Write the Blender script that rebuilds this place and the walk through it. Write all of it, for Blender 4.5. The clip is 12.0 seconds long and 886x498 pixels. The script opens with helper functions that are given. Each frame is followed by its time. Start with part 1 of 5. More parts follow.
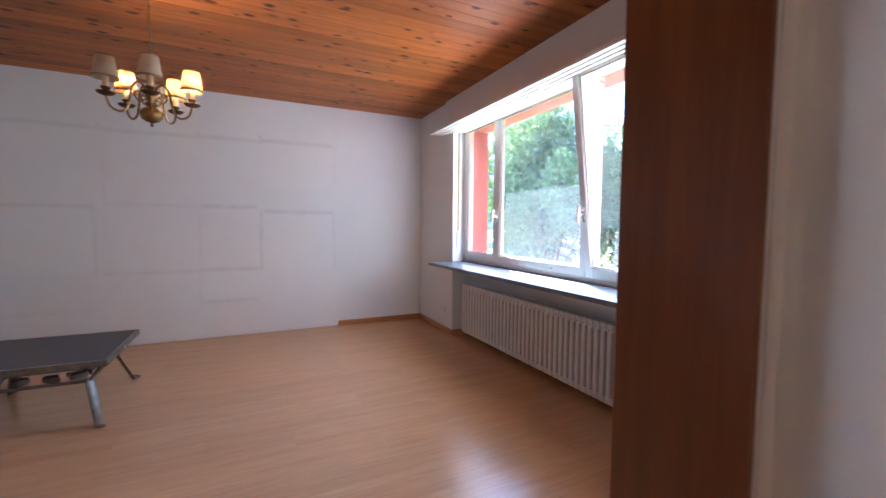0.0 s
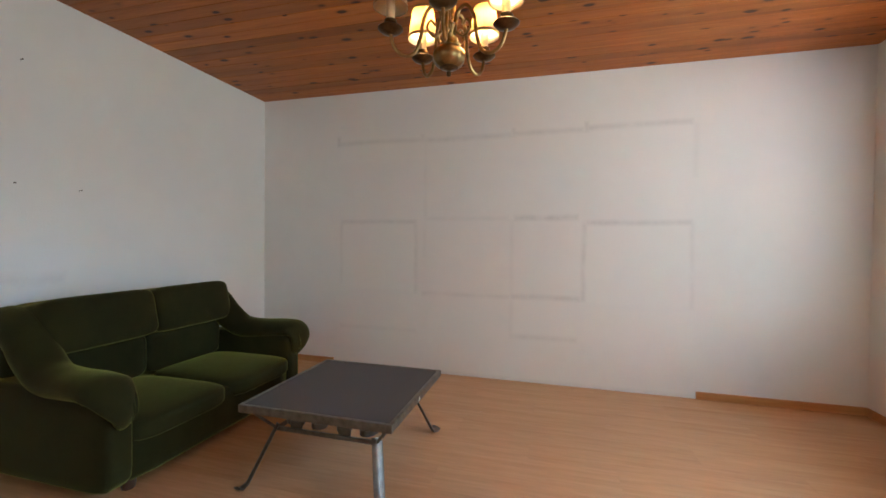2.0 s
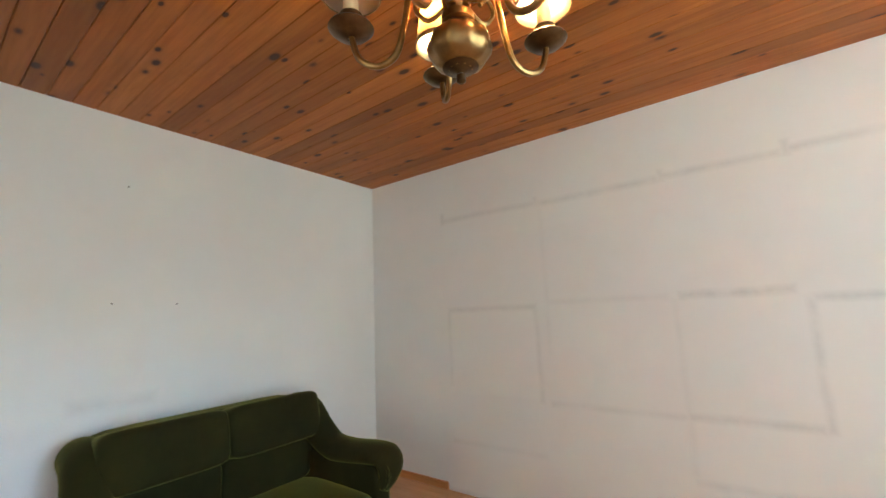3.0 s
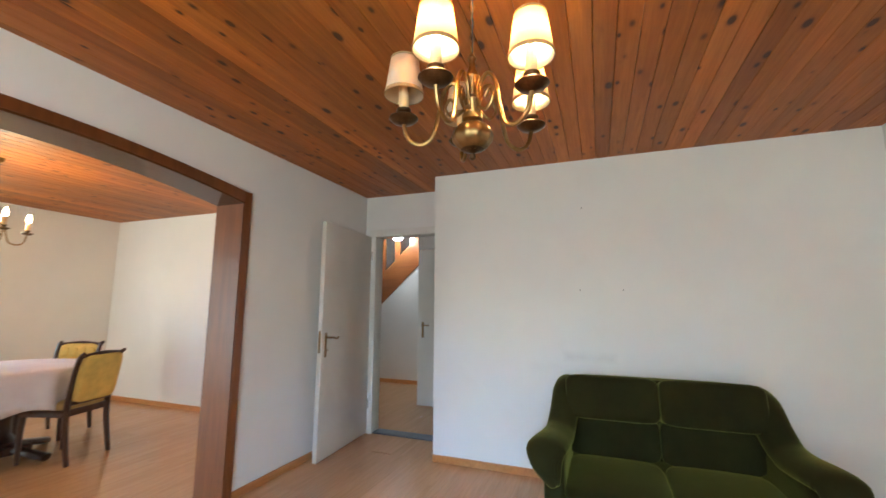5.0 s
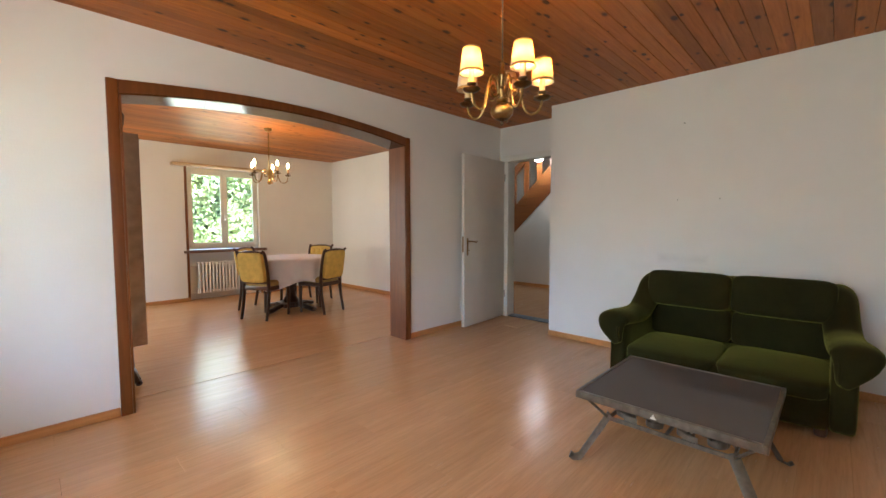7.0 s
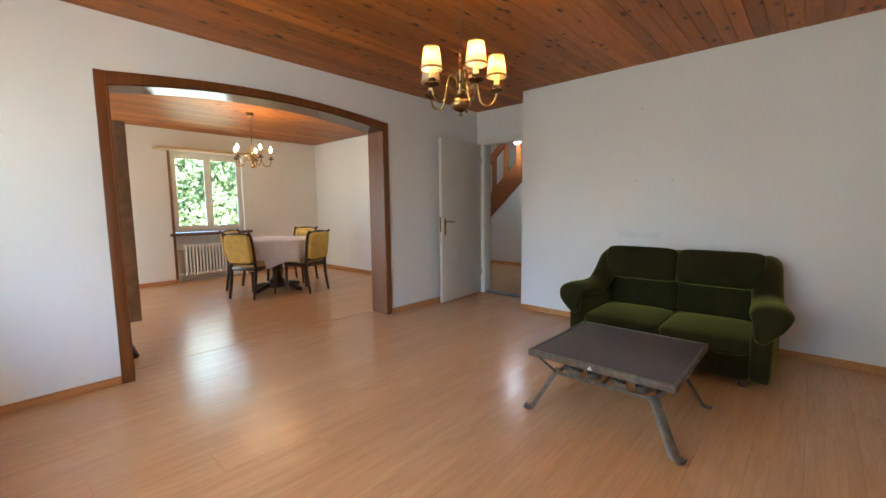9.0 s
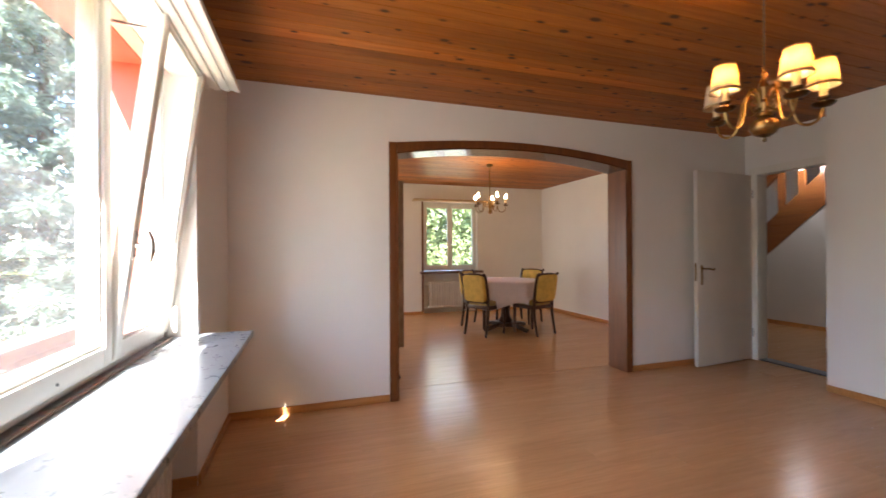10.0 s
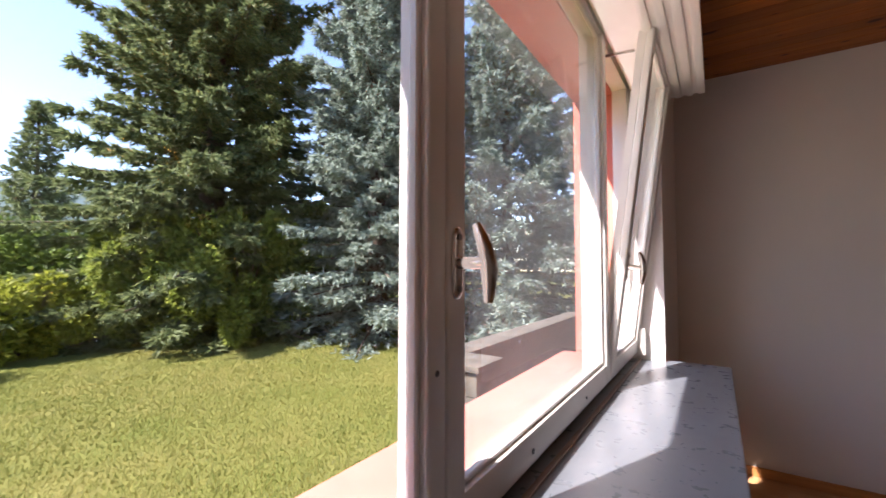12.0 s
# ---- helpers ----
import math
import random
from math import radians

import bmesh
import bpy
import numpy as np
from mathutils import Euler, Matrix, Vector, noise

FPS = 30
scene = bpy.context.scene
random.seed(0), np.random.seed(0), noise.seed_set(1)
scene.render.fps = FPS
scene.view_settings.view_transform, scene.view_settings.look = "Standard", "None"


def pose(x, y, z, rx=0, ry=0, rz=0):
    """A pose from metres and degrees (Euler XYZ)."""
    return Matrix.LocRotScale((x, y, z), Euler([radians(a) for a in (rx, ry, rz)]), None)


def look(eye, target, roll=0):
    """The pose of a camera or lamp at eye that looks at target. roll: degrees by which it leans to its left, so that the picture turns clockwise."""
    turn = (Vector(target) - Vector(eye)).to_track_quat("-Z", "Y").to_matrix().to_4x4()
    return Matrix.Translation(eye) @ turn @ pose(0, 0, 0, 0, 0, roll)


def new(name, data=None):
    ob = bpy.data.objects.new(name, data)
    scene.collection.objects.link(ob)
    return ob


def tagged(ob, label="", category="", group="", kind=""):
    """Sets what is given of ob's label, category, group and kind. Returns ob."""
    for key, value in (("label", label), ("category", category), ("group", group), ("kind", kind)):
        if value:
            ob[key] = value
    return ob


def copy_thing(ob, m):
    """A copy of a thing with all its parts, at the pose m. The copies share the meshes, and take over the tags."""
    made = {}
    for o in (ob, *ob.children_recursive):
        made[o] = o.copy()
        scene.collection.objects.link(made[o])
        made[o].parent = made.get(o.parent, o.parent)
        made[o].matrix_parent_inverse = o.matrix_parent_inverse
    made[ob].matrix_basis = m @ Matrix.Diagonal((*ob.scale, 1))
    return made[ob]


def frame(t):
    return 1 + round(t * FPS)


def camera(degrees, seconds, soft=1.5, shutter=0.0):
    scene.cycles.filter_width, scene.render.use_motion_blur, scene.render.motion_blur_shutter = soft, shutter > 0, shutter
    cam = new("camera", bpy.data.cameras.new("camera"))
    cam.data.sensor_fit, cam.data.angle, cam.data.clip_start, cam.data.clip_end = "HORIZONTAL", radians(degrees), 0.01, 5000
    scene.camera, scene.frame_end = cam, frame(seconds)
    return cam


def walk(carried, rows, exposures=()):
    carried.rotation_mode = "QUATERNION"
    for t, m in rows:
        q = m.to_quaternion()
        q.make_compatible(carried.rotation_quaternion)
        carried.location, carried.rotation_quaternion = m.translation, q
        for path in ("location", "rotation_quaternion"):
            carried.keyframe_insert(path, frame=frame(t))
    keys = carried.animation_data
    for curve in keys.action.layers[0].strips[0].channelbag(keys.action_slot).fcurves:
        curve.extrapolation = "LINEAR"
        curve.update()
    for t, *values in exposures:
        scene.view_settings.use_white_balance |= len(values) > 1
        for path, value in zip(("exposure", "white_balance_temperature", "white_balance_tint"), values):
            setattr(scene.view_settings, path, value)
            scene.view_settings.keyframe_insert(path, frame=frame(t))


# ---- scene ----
cam = camera(95.1, 12.0, shutter=0.2)
PATH = [
    (0, (0.24, 0.329, 1.153), (1.101, 2.13, 1.036), 0.5),
    (0.5, (0.228, 0.582, 1.145), (0.699, 2.521, 1.015), -0.1),
    (1, (0.205, 0.902, 1.127), (0.265, 2.896, 0.994), 0.5),
    (1.5, (0.167, 1.251, 1.121), (-0.1, 3.23, 1.01), 0.8),
    (2, (0.121, 1.663, 1.122), (-0.402, 3.594, 1.087), 0.6),
    (2.5, (0.113, 2.077, 1.225), (-0.655, 3.918, 1.373), -0.8),
    (4.5, (0.458, 3.059, 1.338), (-1.485, 2.872, 1.771), -0.4),
    (5, (0.756, 3.223, 1.283), (-1.095, 2.517, 1.557), 0.3),
    (5.5, (0.936, 3.473, 1.238), (-0.757, 2.417, 1.377), 0.6),
    (6, (1.098, 3.693, 1.222), (-0.468, 2.45, 1.251), 0.4),
    (6.5, (1.268, 3.836, 1.19), (-0.227, 2.509, 1.128), 0.2),
    (7, (1.367, 4.075, 1.189), (-0.068, 2.688, 1.072), -0.1),
    (9, (1.473, 4.335, 1.182), (0.004, 2.994, 0.975), -0.6),
    (9.5, (1.48, 4.285, 1.182), (0.387, 2.614, 1.067), -0.4),
    (10, (1.596, 4.121, 1.213), (0.971, 2.222, 1.215), -0.3),
    (10.5, (1.728, 4.02, 1.235), (1.569, 2.028, 1.3), 0.3),
    (11, (1.808, 3.989, 1.229), (2.123, 2.016, 1.32), 0.4),
    (11.5, (1.875, 3.962, 1.239), (2.625, 2.111, 1.335), 0.4),
    (12, (1.937, 3.973, 1.232), (3.053, 2.316, 1.32), 0.1),
]
EXPOSURES = [(0, 4.5, 4650, 13), (1.0, 4.4, 5350, 9), (2.0, 4.75, 5100, 2), (2.5, 5.0, 5150, -3), (4.5, 5.3, 5150, 0), (5.5, 5.1, 5400, 1), (6.5, 4.85, 5700, 4), (9.0, 4.8, 5350, 1), (10.0, 4.35, 6100, 14),
             (10.5, 4.0, 6700, 22), (11.0, 3.5, 6650, 25), (11.5, 2.95, 6500, 27), (12.0, 2.45, 6300, 29)]
walk(cam, [(t, look(eye, target, roll)) for t, eye, target, roll in PATH], EXPOSURES)

# ---- light levels and floor ----
BULB = 0.15
FLOOR_ALONG = "x"

def gloss_world():
    w = bpy.data.worlds.new("sky")
    scene.world = w
    w.use_nodes = True
    nt = w.node_tree
    sky = nt.nodes.new("ShaderNodeTexSky")
    sky.sky_type = "NISHITA"
    sky.sun_disc = False
    sky.sun_elevation = radians(SUN_EL)
    sky.sun_rotation = radians(SUN_ROT)
    sky.air_density, sky.dust_density, sky.ozone_density = 1.0, 0.3, 1.6
    bg = nt.nodes["Background"]
    bg.inputs["Strength"].default_value = SKY
    nt.links.new(sky.outputs[0], bg.inputs[0])


# ---- world and sun ----
SUN_AZ = 66.0      # degrees from +x towards +y, the way to the sun
SUN_EL = 47.0
SUN_ROT = 90.0 - SUN_AZ
SKY = 0.10
gloss_world()
sun = new("sun", bpy.data.lights.new("sun", "SUN"))
sun.data.energy, sun.data.angle, sun.data.color = 4.0, radians(0.5), (1.0, 0.95, 0.88)
to_sun = Vector((math.cos(radians(SUN_AZ)) * math.cos(radians(SUN_EL)), math.sin(radians(SUN_AZ)) * math.cos(radians(SUN_EL)), math.sin(radians(SUN_EL))))
sun.matrix_world = look(to_sun * 30, (0, 0, 0))


def bulb_light(x, y, z, watts):
    """The light of one lit candle bulb."""
    lamp = bpy.data.lights.new("bulb_light", "POINT")
    lamp.energy, lamp.shadow_soft_size, lamp.color = watts, 0.018, (1.0, 0.58, 0.24)
    new("bulb_light", lamp).location = (x, y, z)


for a in (-9, 63, 135):
    bulb_light(-0.21 + 0.188 * math.cos(radians(a)), 2.935 + 0.188 * math.sin(radians(a)), 1.925, BULB)
for k in range(5):
    a = radians(20 + 72 * k)
    bulb_light(-0.89 + 0.232 * math.cos(a), -1.25 + 0.232 * math.sin(a), 2.03, BULB * 0.42)


def window_fill(eye, target, width, height, watts):
    """An added area lamp in an opening, brightening the room beyond the sky's own light."""
    lamp = bpy.data.lights.new("window_fill", "AREA")
    lamp.shape, lamp.size, lamp.size_y = "RECTANGLE", width, height
    lamp.energy, lamp.color = watts, (1.0, 0.955, 0.87)
    new("window_fill", lamp).matrix_world = look(eye, target)


# fill lamps added inside the openings to raise the indoor level
window_fill((2.255, 2.91, 1.48), (0, 2.91, 1.48), 2.26, 1.28, 1.7)
window_fill((-0.975, -3.24, 1.45), (-0.975, 0, 1.45), 0.96, 1.15, 0.38)
# extra lamp in the opening of the made-up east dining door
window_fill((2.42, -2.475, 1.1), (0, -2.475, 1.1), 0.66, 1.9, 1.7)

# ---- helpers for things ----


def obj_from(name, bm, mat, smooth=False):
    me = bpy.data.meshes.new(name)
    bm.to_mesh(me)
    bm.free()
    me.materials.append(mat)
    if smooth:
        for p in me.polygons:
            p.use_smooth = True
        if smooth != "all":
            me.set_sharp_from_angle(angle=radians(38))
    return new(name, me)


def part(name, bm, mat, parent=None, label="", smooth=True):
    ob = obj_from(name, bm, mat, smooth)
    ob.parent = parent
    return tagged(ob, label=label)


def thing(name, m, label, category, group=""):
    ob = new(name)
    ob.empty_display_size = 0.1
    ob.matrix_world = m
    return tagged(ob, label, category, group)


def structure(name, bm, mat, label="", smooth=False):
    return tagged(obj_from(name, bm, mat, smooth), label=label, kind="structure")


def BM():
    return bmesh.new()


def box(bm, x0, x1, y0, y1, z0, z1, bevel=0.0, seg=2, m=None):
    r = bmesh.ops.create_cube(bm, size=1)
    vs = r["verts"]
    for v in vs:
        v.co = Vector(((x0 + x1) / 2 + v.co.x * (x1 - x0), (y0 + y1) / 2 + v.co.y * (y1 - y0), (z0 + z1) / 2 + v.co.z * (z1 - z0)))
    if m is not None:
        for v in vs:
            v.co = m @ v.co
    if bevel > 0:
        es = list({e for v in vs for e in v.link_edges})
        bmesh.ops.bevel(bm, geom=es, offset=bevel, segments=seg, affect="EDGES", profile=0.6)
    return bm


def bx(x0, x1, y0, y1, z0, z1, bevel=0.0, seg=2, m=None):
    return box(BM(), x0, x1, y0, y1, z0, z1, bevel, seg, m)


def soft(bm, c, s, e=5.0, n=10, bulge=0.0, m=None):
    """A cushion: a rounded box of half sizes s about c, by the superellipsoid of power e."""
    n0 = len(bm.verts)
    r = bmesh.ops.create_cube(bm, size=2)
    es = list({ed for v in r["verts"] for ed in v.link_edges})
    bmesh.ops.subdivide_edges(bm, edges=es, cuts=n, use_grid_fill=True)
    bm.verts.ensure_lookup_table()
    vs = bm.verts[n0:]
    for v in vs:
        p = v.co
        k = (abs(p.x) ** e + abs(p.y) ** e + abs(p.z) ** e) ** (1 / e)
        q = p / k
        q = Vector((q.x * s[0], q.y * s[1], q.z * s[2] * (1 + bulge * (1 - q.x * q.x) * (1 - q.y * q.y))))
        v.co = Vector(c) + q
        if m is not None:
            v.co = m @ v.co
    return bm


def sweep(bm, pts, rad, n=10, rad2=None, up=(0, 0, 1), cap=True, steps=0):
    """A tube along pts with radii rad (a number or a list); rad2: the second half axis."""
    P = [Vector(p) for p in pts]
    R = list(rad) if isinstance(rad, (list, tuple)) else [rad] * len(P)
    R2 = R if rad2 is None else (list(rad2) if isinstance(rad2, (list, tuple)) else [rad2] * len(P))
    if steps:
        P, R, R2 = smooth_path(P, R, R2, steps)
    rings = []
    side_old = None
    for i, p in enumerate(P):
        d = (P[min(i + 1, len(P) - 1)] - P[max(i - 1, 0)]).normalized()
        if side_old is None:
            u = Vector(up)
            side = d.cross(u)
            if side.length < 1e-3:
                side = d.cross(Vector((0, 1, 0)))
        else:
            side = side_old - d * side_old.dot(d)
        side.normalize()
        side_old = side
        top = side.cross(d).normalized()
        rings.append([bm.verts.new(p + side * (R[i] * math.cos(2 * math.pi * k / n)) + top * (R2[i] * math.sin(2 * math.pi * k / n))) for k in range(n)])
    for a, b in zip(rings, rings[1:]):
        for k in range(n):
            bm.faces.new((a[k], a[(k + 1) % n], b[(k + 1) % n], b[k]))
    if cap:
        bm.faces.new(list(reversed(rings[0])))
        bm.faces.new(rings[-1])
    return bm


def smooth_path(P, R, R2, steps):
    oP, oR, oR2 = [], [], []
    n = len(P)
    for i in range(n - 1):
        p0, p1, p2, p3 = P[max(i - 1, 0)], P[i], P[i + 1], P[min(i + 2, n - 1)]
        for k in range(steps):
            t = k / steps
            oP.append(0.5 * ((2 * p1) + (p2 - p0) * t + (2 * p0 - 5 * p1 + 4 * p2 - p3) * t * t + (3 * p1 - p0 - 3 * p2 + p3) * t ** 3))
            oR.append(R[i] + (R[i + 1] - R[i]) * t)
            oR2.append(R2[i] + (R2[i + 1] - R2[i]) * t)
    oP.append(P[-1]), oR.append(R[-1]), oR2.append(R2[-1])
    return oP, oR, oR2


def lathe(bm, prof, n=20, c=(0, 0, 0), cap=True):
    """A turned body: prof is a list of (radius, height)."""
    rings = [[bm.verts.new((c[0] + r * math.cos(2 * math.pi * k / n), c[1] + r * math.sin(2 * math.pi * k / n), c[2] + z)) for k in range(n)] for r, z in prof]
    for a, b in zip(rings, rings[1:]):
        for k in range(n):
            bm.faces.new((a[k], a[(k + 1) % n], b[(k + 1) % n], b[k]))
    if cap:
        bm.faces.new(list(reversed(rings[0])))
        bm.faces.new(rings[-1])
    return bm


def prism(bm, outline, d0, d1, axis="y"):
    """A flat outline (u, z) drawn out from d0 to d1 along an axis."""
    def at(u, z, d):
        return (u, d, z) if axis == "y" else ((d, u, z) if axis == "x" else (u, z, d))
    a = [bm.verts.new(at(u, z, d0)) for u, z in outline]
    b = [bm.verts.new(at(u, z, d1)) for u, z in outline]
    n = len(outline)
    bm.faces.new(a), bm.faces.new(list(reversed(b)))
    for i in range(n):
        bm.faces.new((a[(i + 1) % n], a[i], b[i], b[(i + 1) % n]))
    bmesh.ops.recalc_face_normals(bm, faces=bm.faces)
    return bm


# ---- materials ----


class Mat:
    """A node material with small helpers."""

    def __init__(self, name, rough=0.5, metal=0.0, spec=0.5):
        self.m = bpy.data.materials.new(name)
        self.m.use_nodes = True
        self.nt = self.m.node_tree
        self.b = self.nt.nodes["Principled BSDF"]
        self.b.inputs["Roughness"].default_value = rough
        self.b.inputs["Metallic"].default_value = metal
        self.b.inputs["Specular IOR Level"].default_value = spec
        self.co = self.nt.nodes.new("ShaderNodeTexCoord").outputs["Object"]

    def node(self, kind, **values):
        nd = self.nt.nodes.new(kind)
        for k, v in values.items():
            nd.inputs[k.replace("_", " ")].default_value = v
        return nd

    def link(self, a, b):
        self.nt.links.new(a, b)

    def mapped(self, scale, loc=(0, 0, 0), src=None):
        mp = self.nt.nodes.new("ShaderNodeMapping")
        mp.inputs["Scale"].default_value = scale
        mp.inputs["Location"].default_value = loc
        self.link(src or self.co, mp.inputs[0])
        return mp.outputs[0]

    def noise(self, scale, detail=4.0, rough=0.55, vec=None, dist=0.0):
        nd = self.node("ShaderNodeTexNoise", Scale=scale, Detail=detail, Roughness=rough, Distortion=dist)
        self.link(vec or self.co, nd.inputs["Vector"])
        return nd.outputs["Fac"]

    def ramp(self, fac, stops):
        nd = self.nt.nodes.new("ShaderNodeValToRGB")
        el = nd.color_ramp.elements
        while len(el) < len(stops):
            el.new(0.5)
        for e, (pos, c) in zip(el, stops):
            e.position = pos
            e.color = (*c, 1) if len(c) == 3 else c
        self.link(fac, nd.inputs[0])
        return nd.outputs[0]

    def mix(self, fac, a, b, mode="MIX"):
        nd = self.nt.nodes.new("ShaderNodeMix")
        nd.data_type = "RGBA"
        nd.blend_type = mode
        for sock, v in ((nd.inputs[0], fac), (nd.inputs[6], a), (nd.inputs[7], b)):
            if isinstance(v, (int, float)):
                sock.default_value = v
            elif isinstance(v, tuple):
                sock.default_value = (*v, 1)
            else:
                self.link(v, sock)
        return nd.outputs[2]

    def math(self, op, a, b=0.0, c=0.0, clamp=False):
        nd = self.nt.nodes.new("ShaderNodeMath")
        nd.operation = op
        nd.use_clamp = clamp
        for sock, v in zip(nd.inputs, (a, b, c)):
            if isinstance(v, (int, float)):
                sock.default_value = v
            else:
                self.link(v, sock)
        return nd.outputs[0]

    def bump(self, height, strength=0.2, dist=0.002, normal=None):
        nd = self.node("ShaderNodeBump", Strength=strength, Distance=dist)
        self.link(height, nd.inputs["Height"])
        if normal:
            self.link(normal, nd.inputs["Normal"])
        self.link(nd.outputs[0], self.b.inputs["Normal"])
        return nd.outputs[0]

    def color(self, c):
        if isinstance(c, tuple):
            self.b.inputs["Base Color"].default_value = (*c, 1)
        else:
            self.link(c, self.b.inputs["Base Color"])

    def roughness(self, r):
        self.link(r, self.b.inputs["Roughness"])


def plain(name, c, rough=0.5, metal=0.0, vary=0.12, scale=9.0, bump=0.1, spec=0.5, fine=120.0):
    """Paint, metal or the like: a colour that varies at two scales, with a fine relief."""
    k = Mat(name, rough, metal, spec)
    a = k.noise(scale, 5.0)
    lo, hi = tuple(v * (1 - vary) for v in c), tuple(min(1, v * (1 + vary)) for v in c)
    k.color(k.ramp(a, [(0.3, lo), (0.7, hi)]))
    k.roughness(k.math("MULTIPLY_ADD", k.noise(scale * 3), 0.25, max(0.02, rough - 0.12)))
    k.bump(k.noise(fine, 3.0), bump, 0.001)
    return k.m


def wall_paint(name, c):
    """Painted woodchip paper: fine lumps, faint yellowing and rub marks."""
    k = Mat(name, 0.75, 0.0, 0.3)
    big = k.noise(0.9, 4.0)
    mid = k.noise(6.0, 5.0)
    col = k.ramp(big, [(0.3, tuple(v * 0.95 for v in c)), (0.7, tuple(min(1, v * 1.02) for v in c))])
    col = k.mix(k.math("MULTIPLY", k.ramp(mid, [(0.55, (0, 0, 0)), (0.8, (1, 1, 1))]), 0.10), col, (c[0] * 0.82, c[1] * 0.78, c[2] * 0.7))
    k.color(col)
    chips = k.node("ShaderNodeTexVoronoi", Scale=95.0)
    k.link(k.co, chips.inputs["Vector"])
    h = k.math("ADD", k.noise(160.0, 3.0), k.math("MULTIPLY", chips.outputs["Distance"], -0.8))
    k.bump(h, 0.35, 0.0012)
    return k


def stained_wall(name, c, lines, patches, axis=0, soft=0.034):
    """Wall paint with the dust lines and paler fields that a removed wall unit has left."""
    k = wall_paint(name, c)
    sep = k.nt.nodes.new("ShaderNodeSeparateXYZ")
    k.link(k.co, sep.inputs[0])
    wob = k.noise(3.0, 3.0)
    x = k.math("ADD", sep.outputs[axis], k.math("MULTIPLY_ADD", wob, 0.03, -0.015))
    z = k.math("ADD", sep.outputs[2], k.math("MULTIPLY_ADD", k.noise(2.2, 3.0), 0.03, -0.015))
    total = None
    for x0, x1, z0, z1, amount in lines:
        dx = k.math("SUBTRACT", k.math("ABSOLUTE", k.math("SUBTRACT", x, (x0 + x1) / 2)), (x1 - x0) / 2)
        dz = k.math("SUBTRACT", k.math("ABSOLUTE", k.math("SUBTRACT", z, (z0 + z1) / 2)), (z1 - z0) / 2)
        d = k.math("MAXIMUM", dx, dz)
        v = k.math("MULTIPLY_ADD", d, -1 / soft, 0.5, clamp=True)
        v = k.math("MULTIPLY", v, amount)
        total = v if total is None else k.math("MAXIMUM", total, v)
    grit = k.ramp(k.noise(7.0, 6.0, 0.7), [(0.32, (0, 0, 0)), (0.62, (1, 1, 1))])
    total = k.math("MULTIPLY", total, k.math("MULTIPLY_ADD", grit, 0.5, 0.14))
    pale = None
    for x0, x1, z0, z1, amount in patches:
        dx = k.math("SUBTRACT", k.math("ABSOLUTE", k.math("SUBTRACT", x, (x0 + x1) / 2)), (x1 - x0) / 2)
        dz = k.math("SUBTRACT", k.math("ABSOLUTE", k.math("SUBTRACT", z, (z0 + z1) / 2)), (z1 - z0) / 2)
        v = k.math("MULTIPLY", k.math("MULTIPLY_ADD", k.math("MAXIMUM", dx, dz), -1 / 0.03, 0.5, clamp=True), amount)
        pale = v if pale is None else k.math("MAXIMUM", pale, v)
    base = k.b.inputs["Base Color"].links[0].from_socket
    col = k.mix(pale, base, (0.83, 0.80, 0.75))
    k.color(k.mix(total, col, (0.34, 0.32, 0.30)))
    return k.m


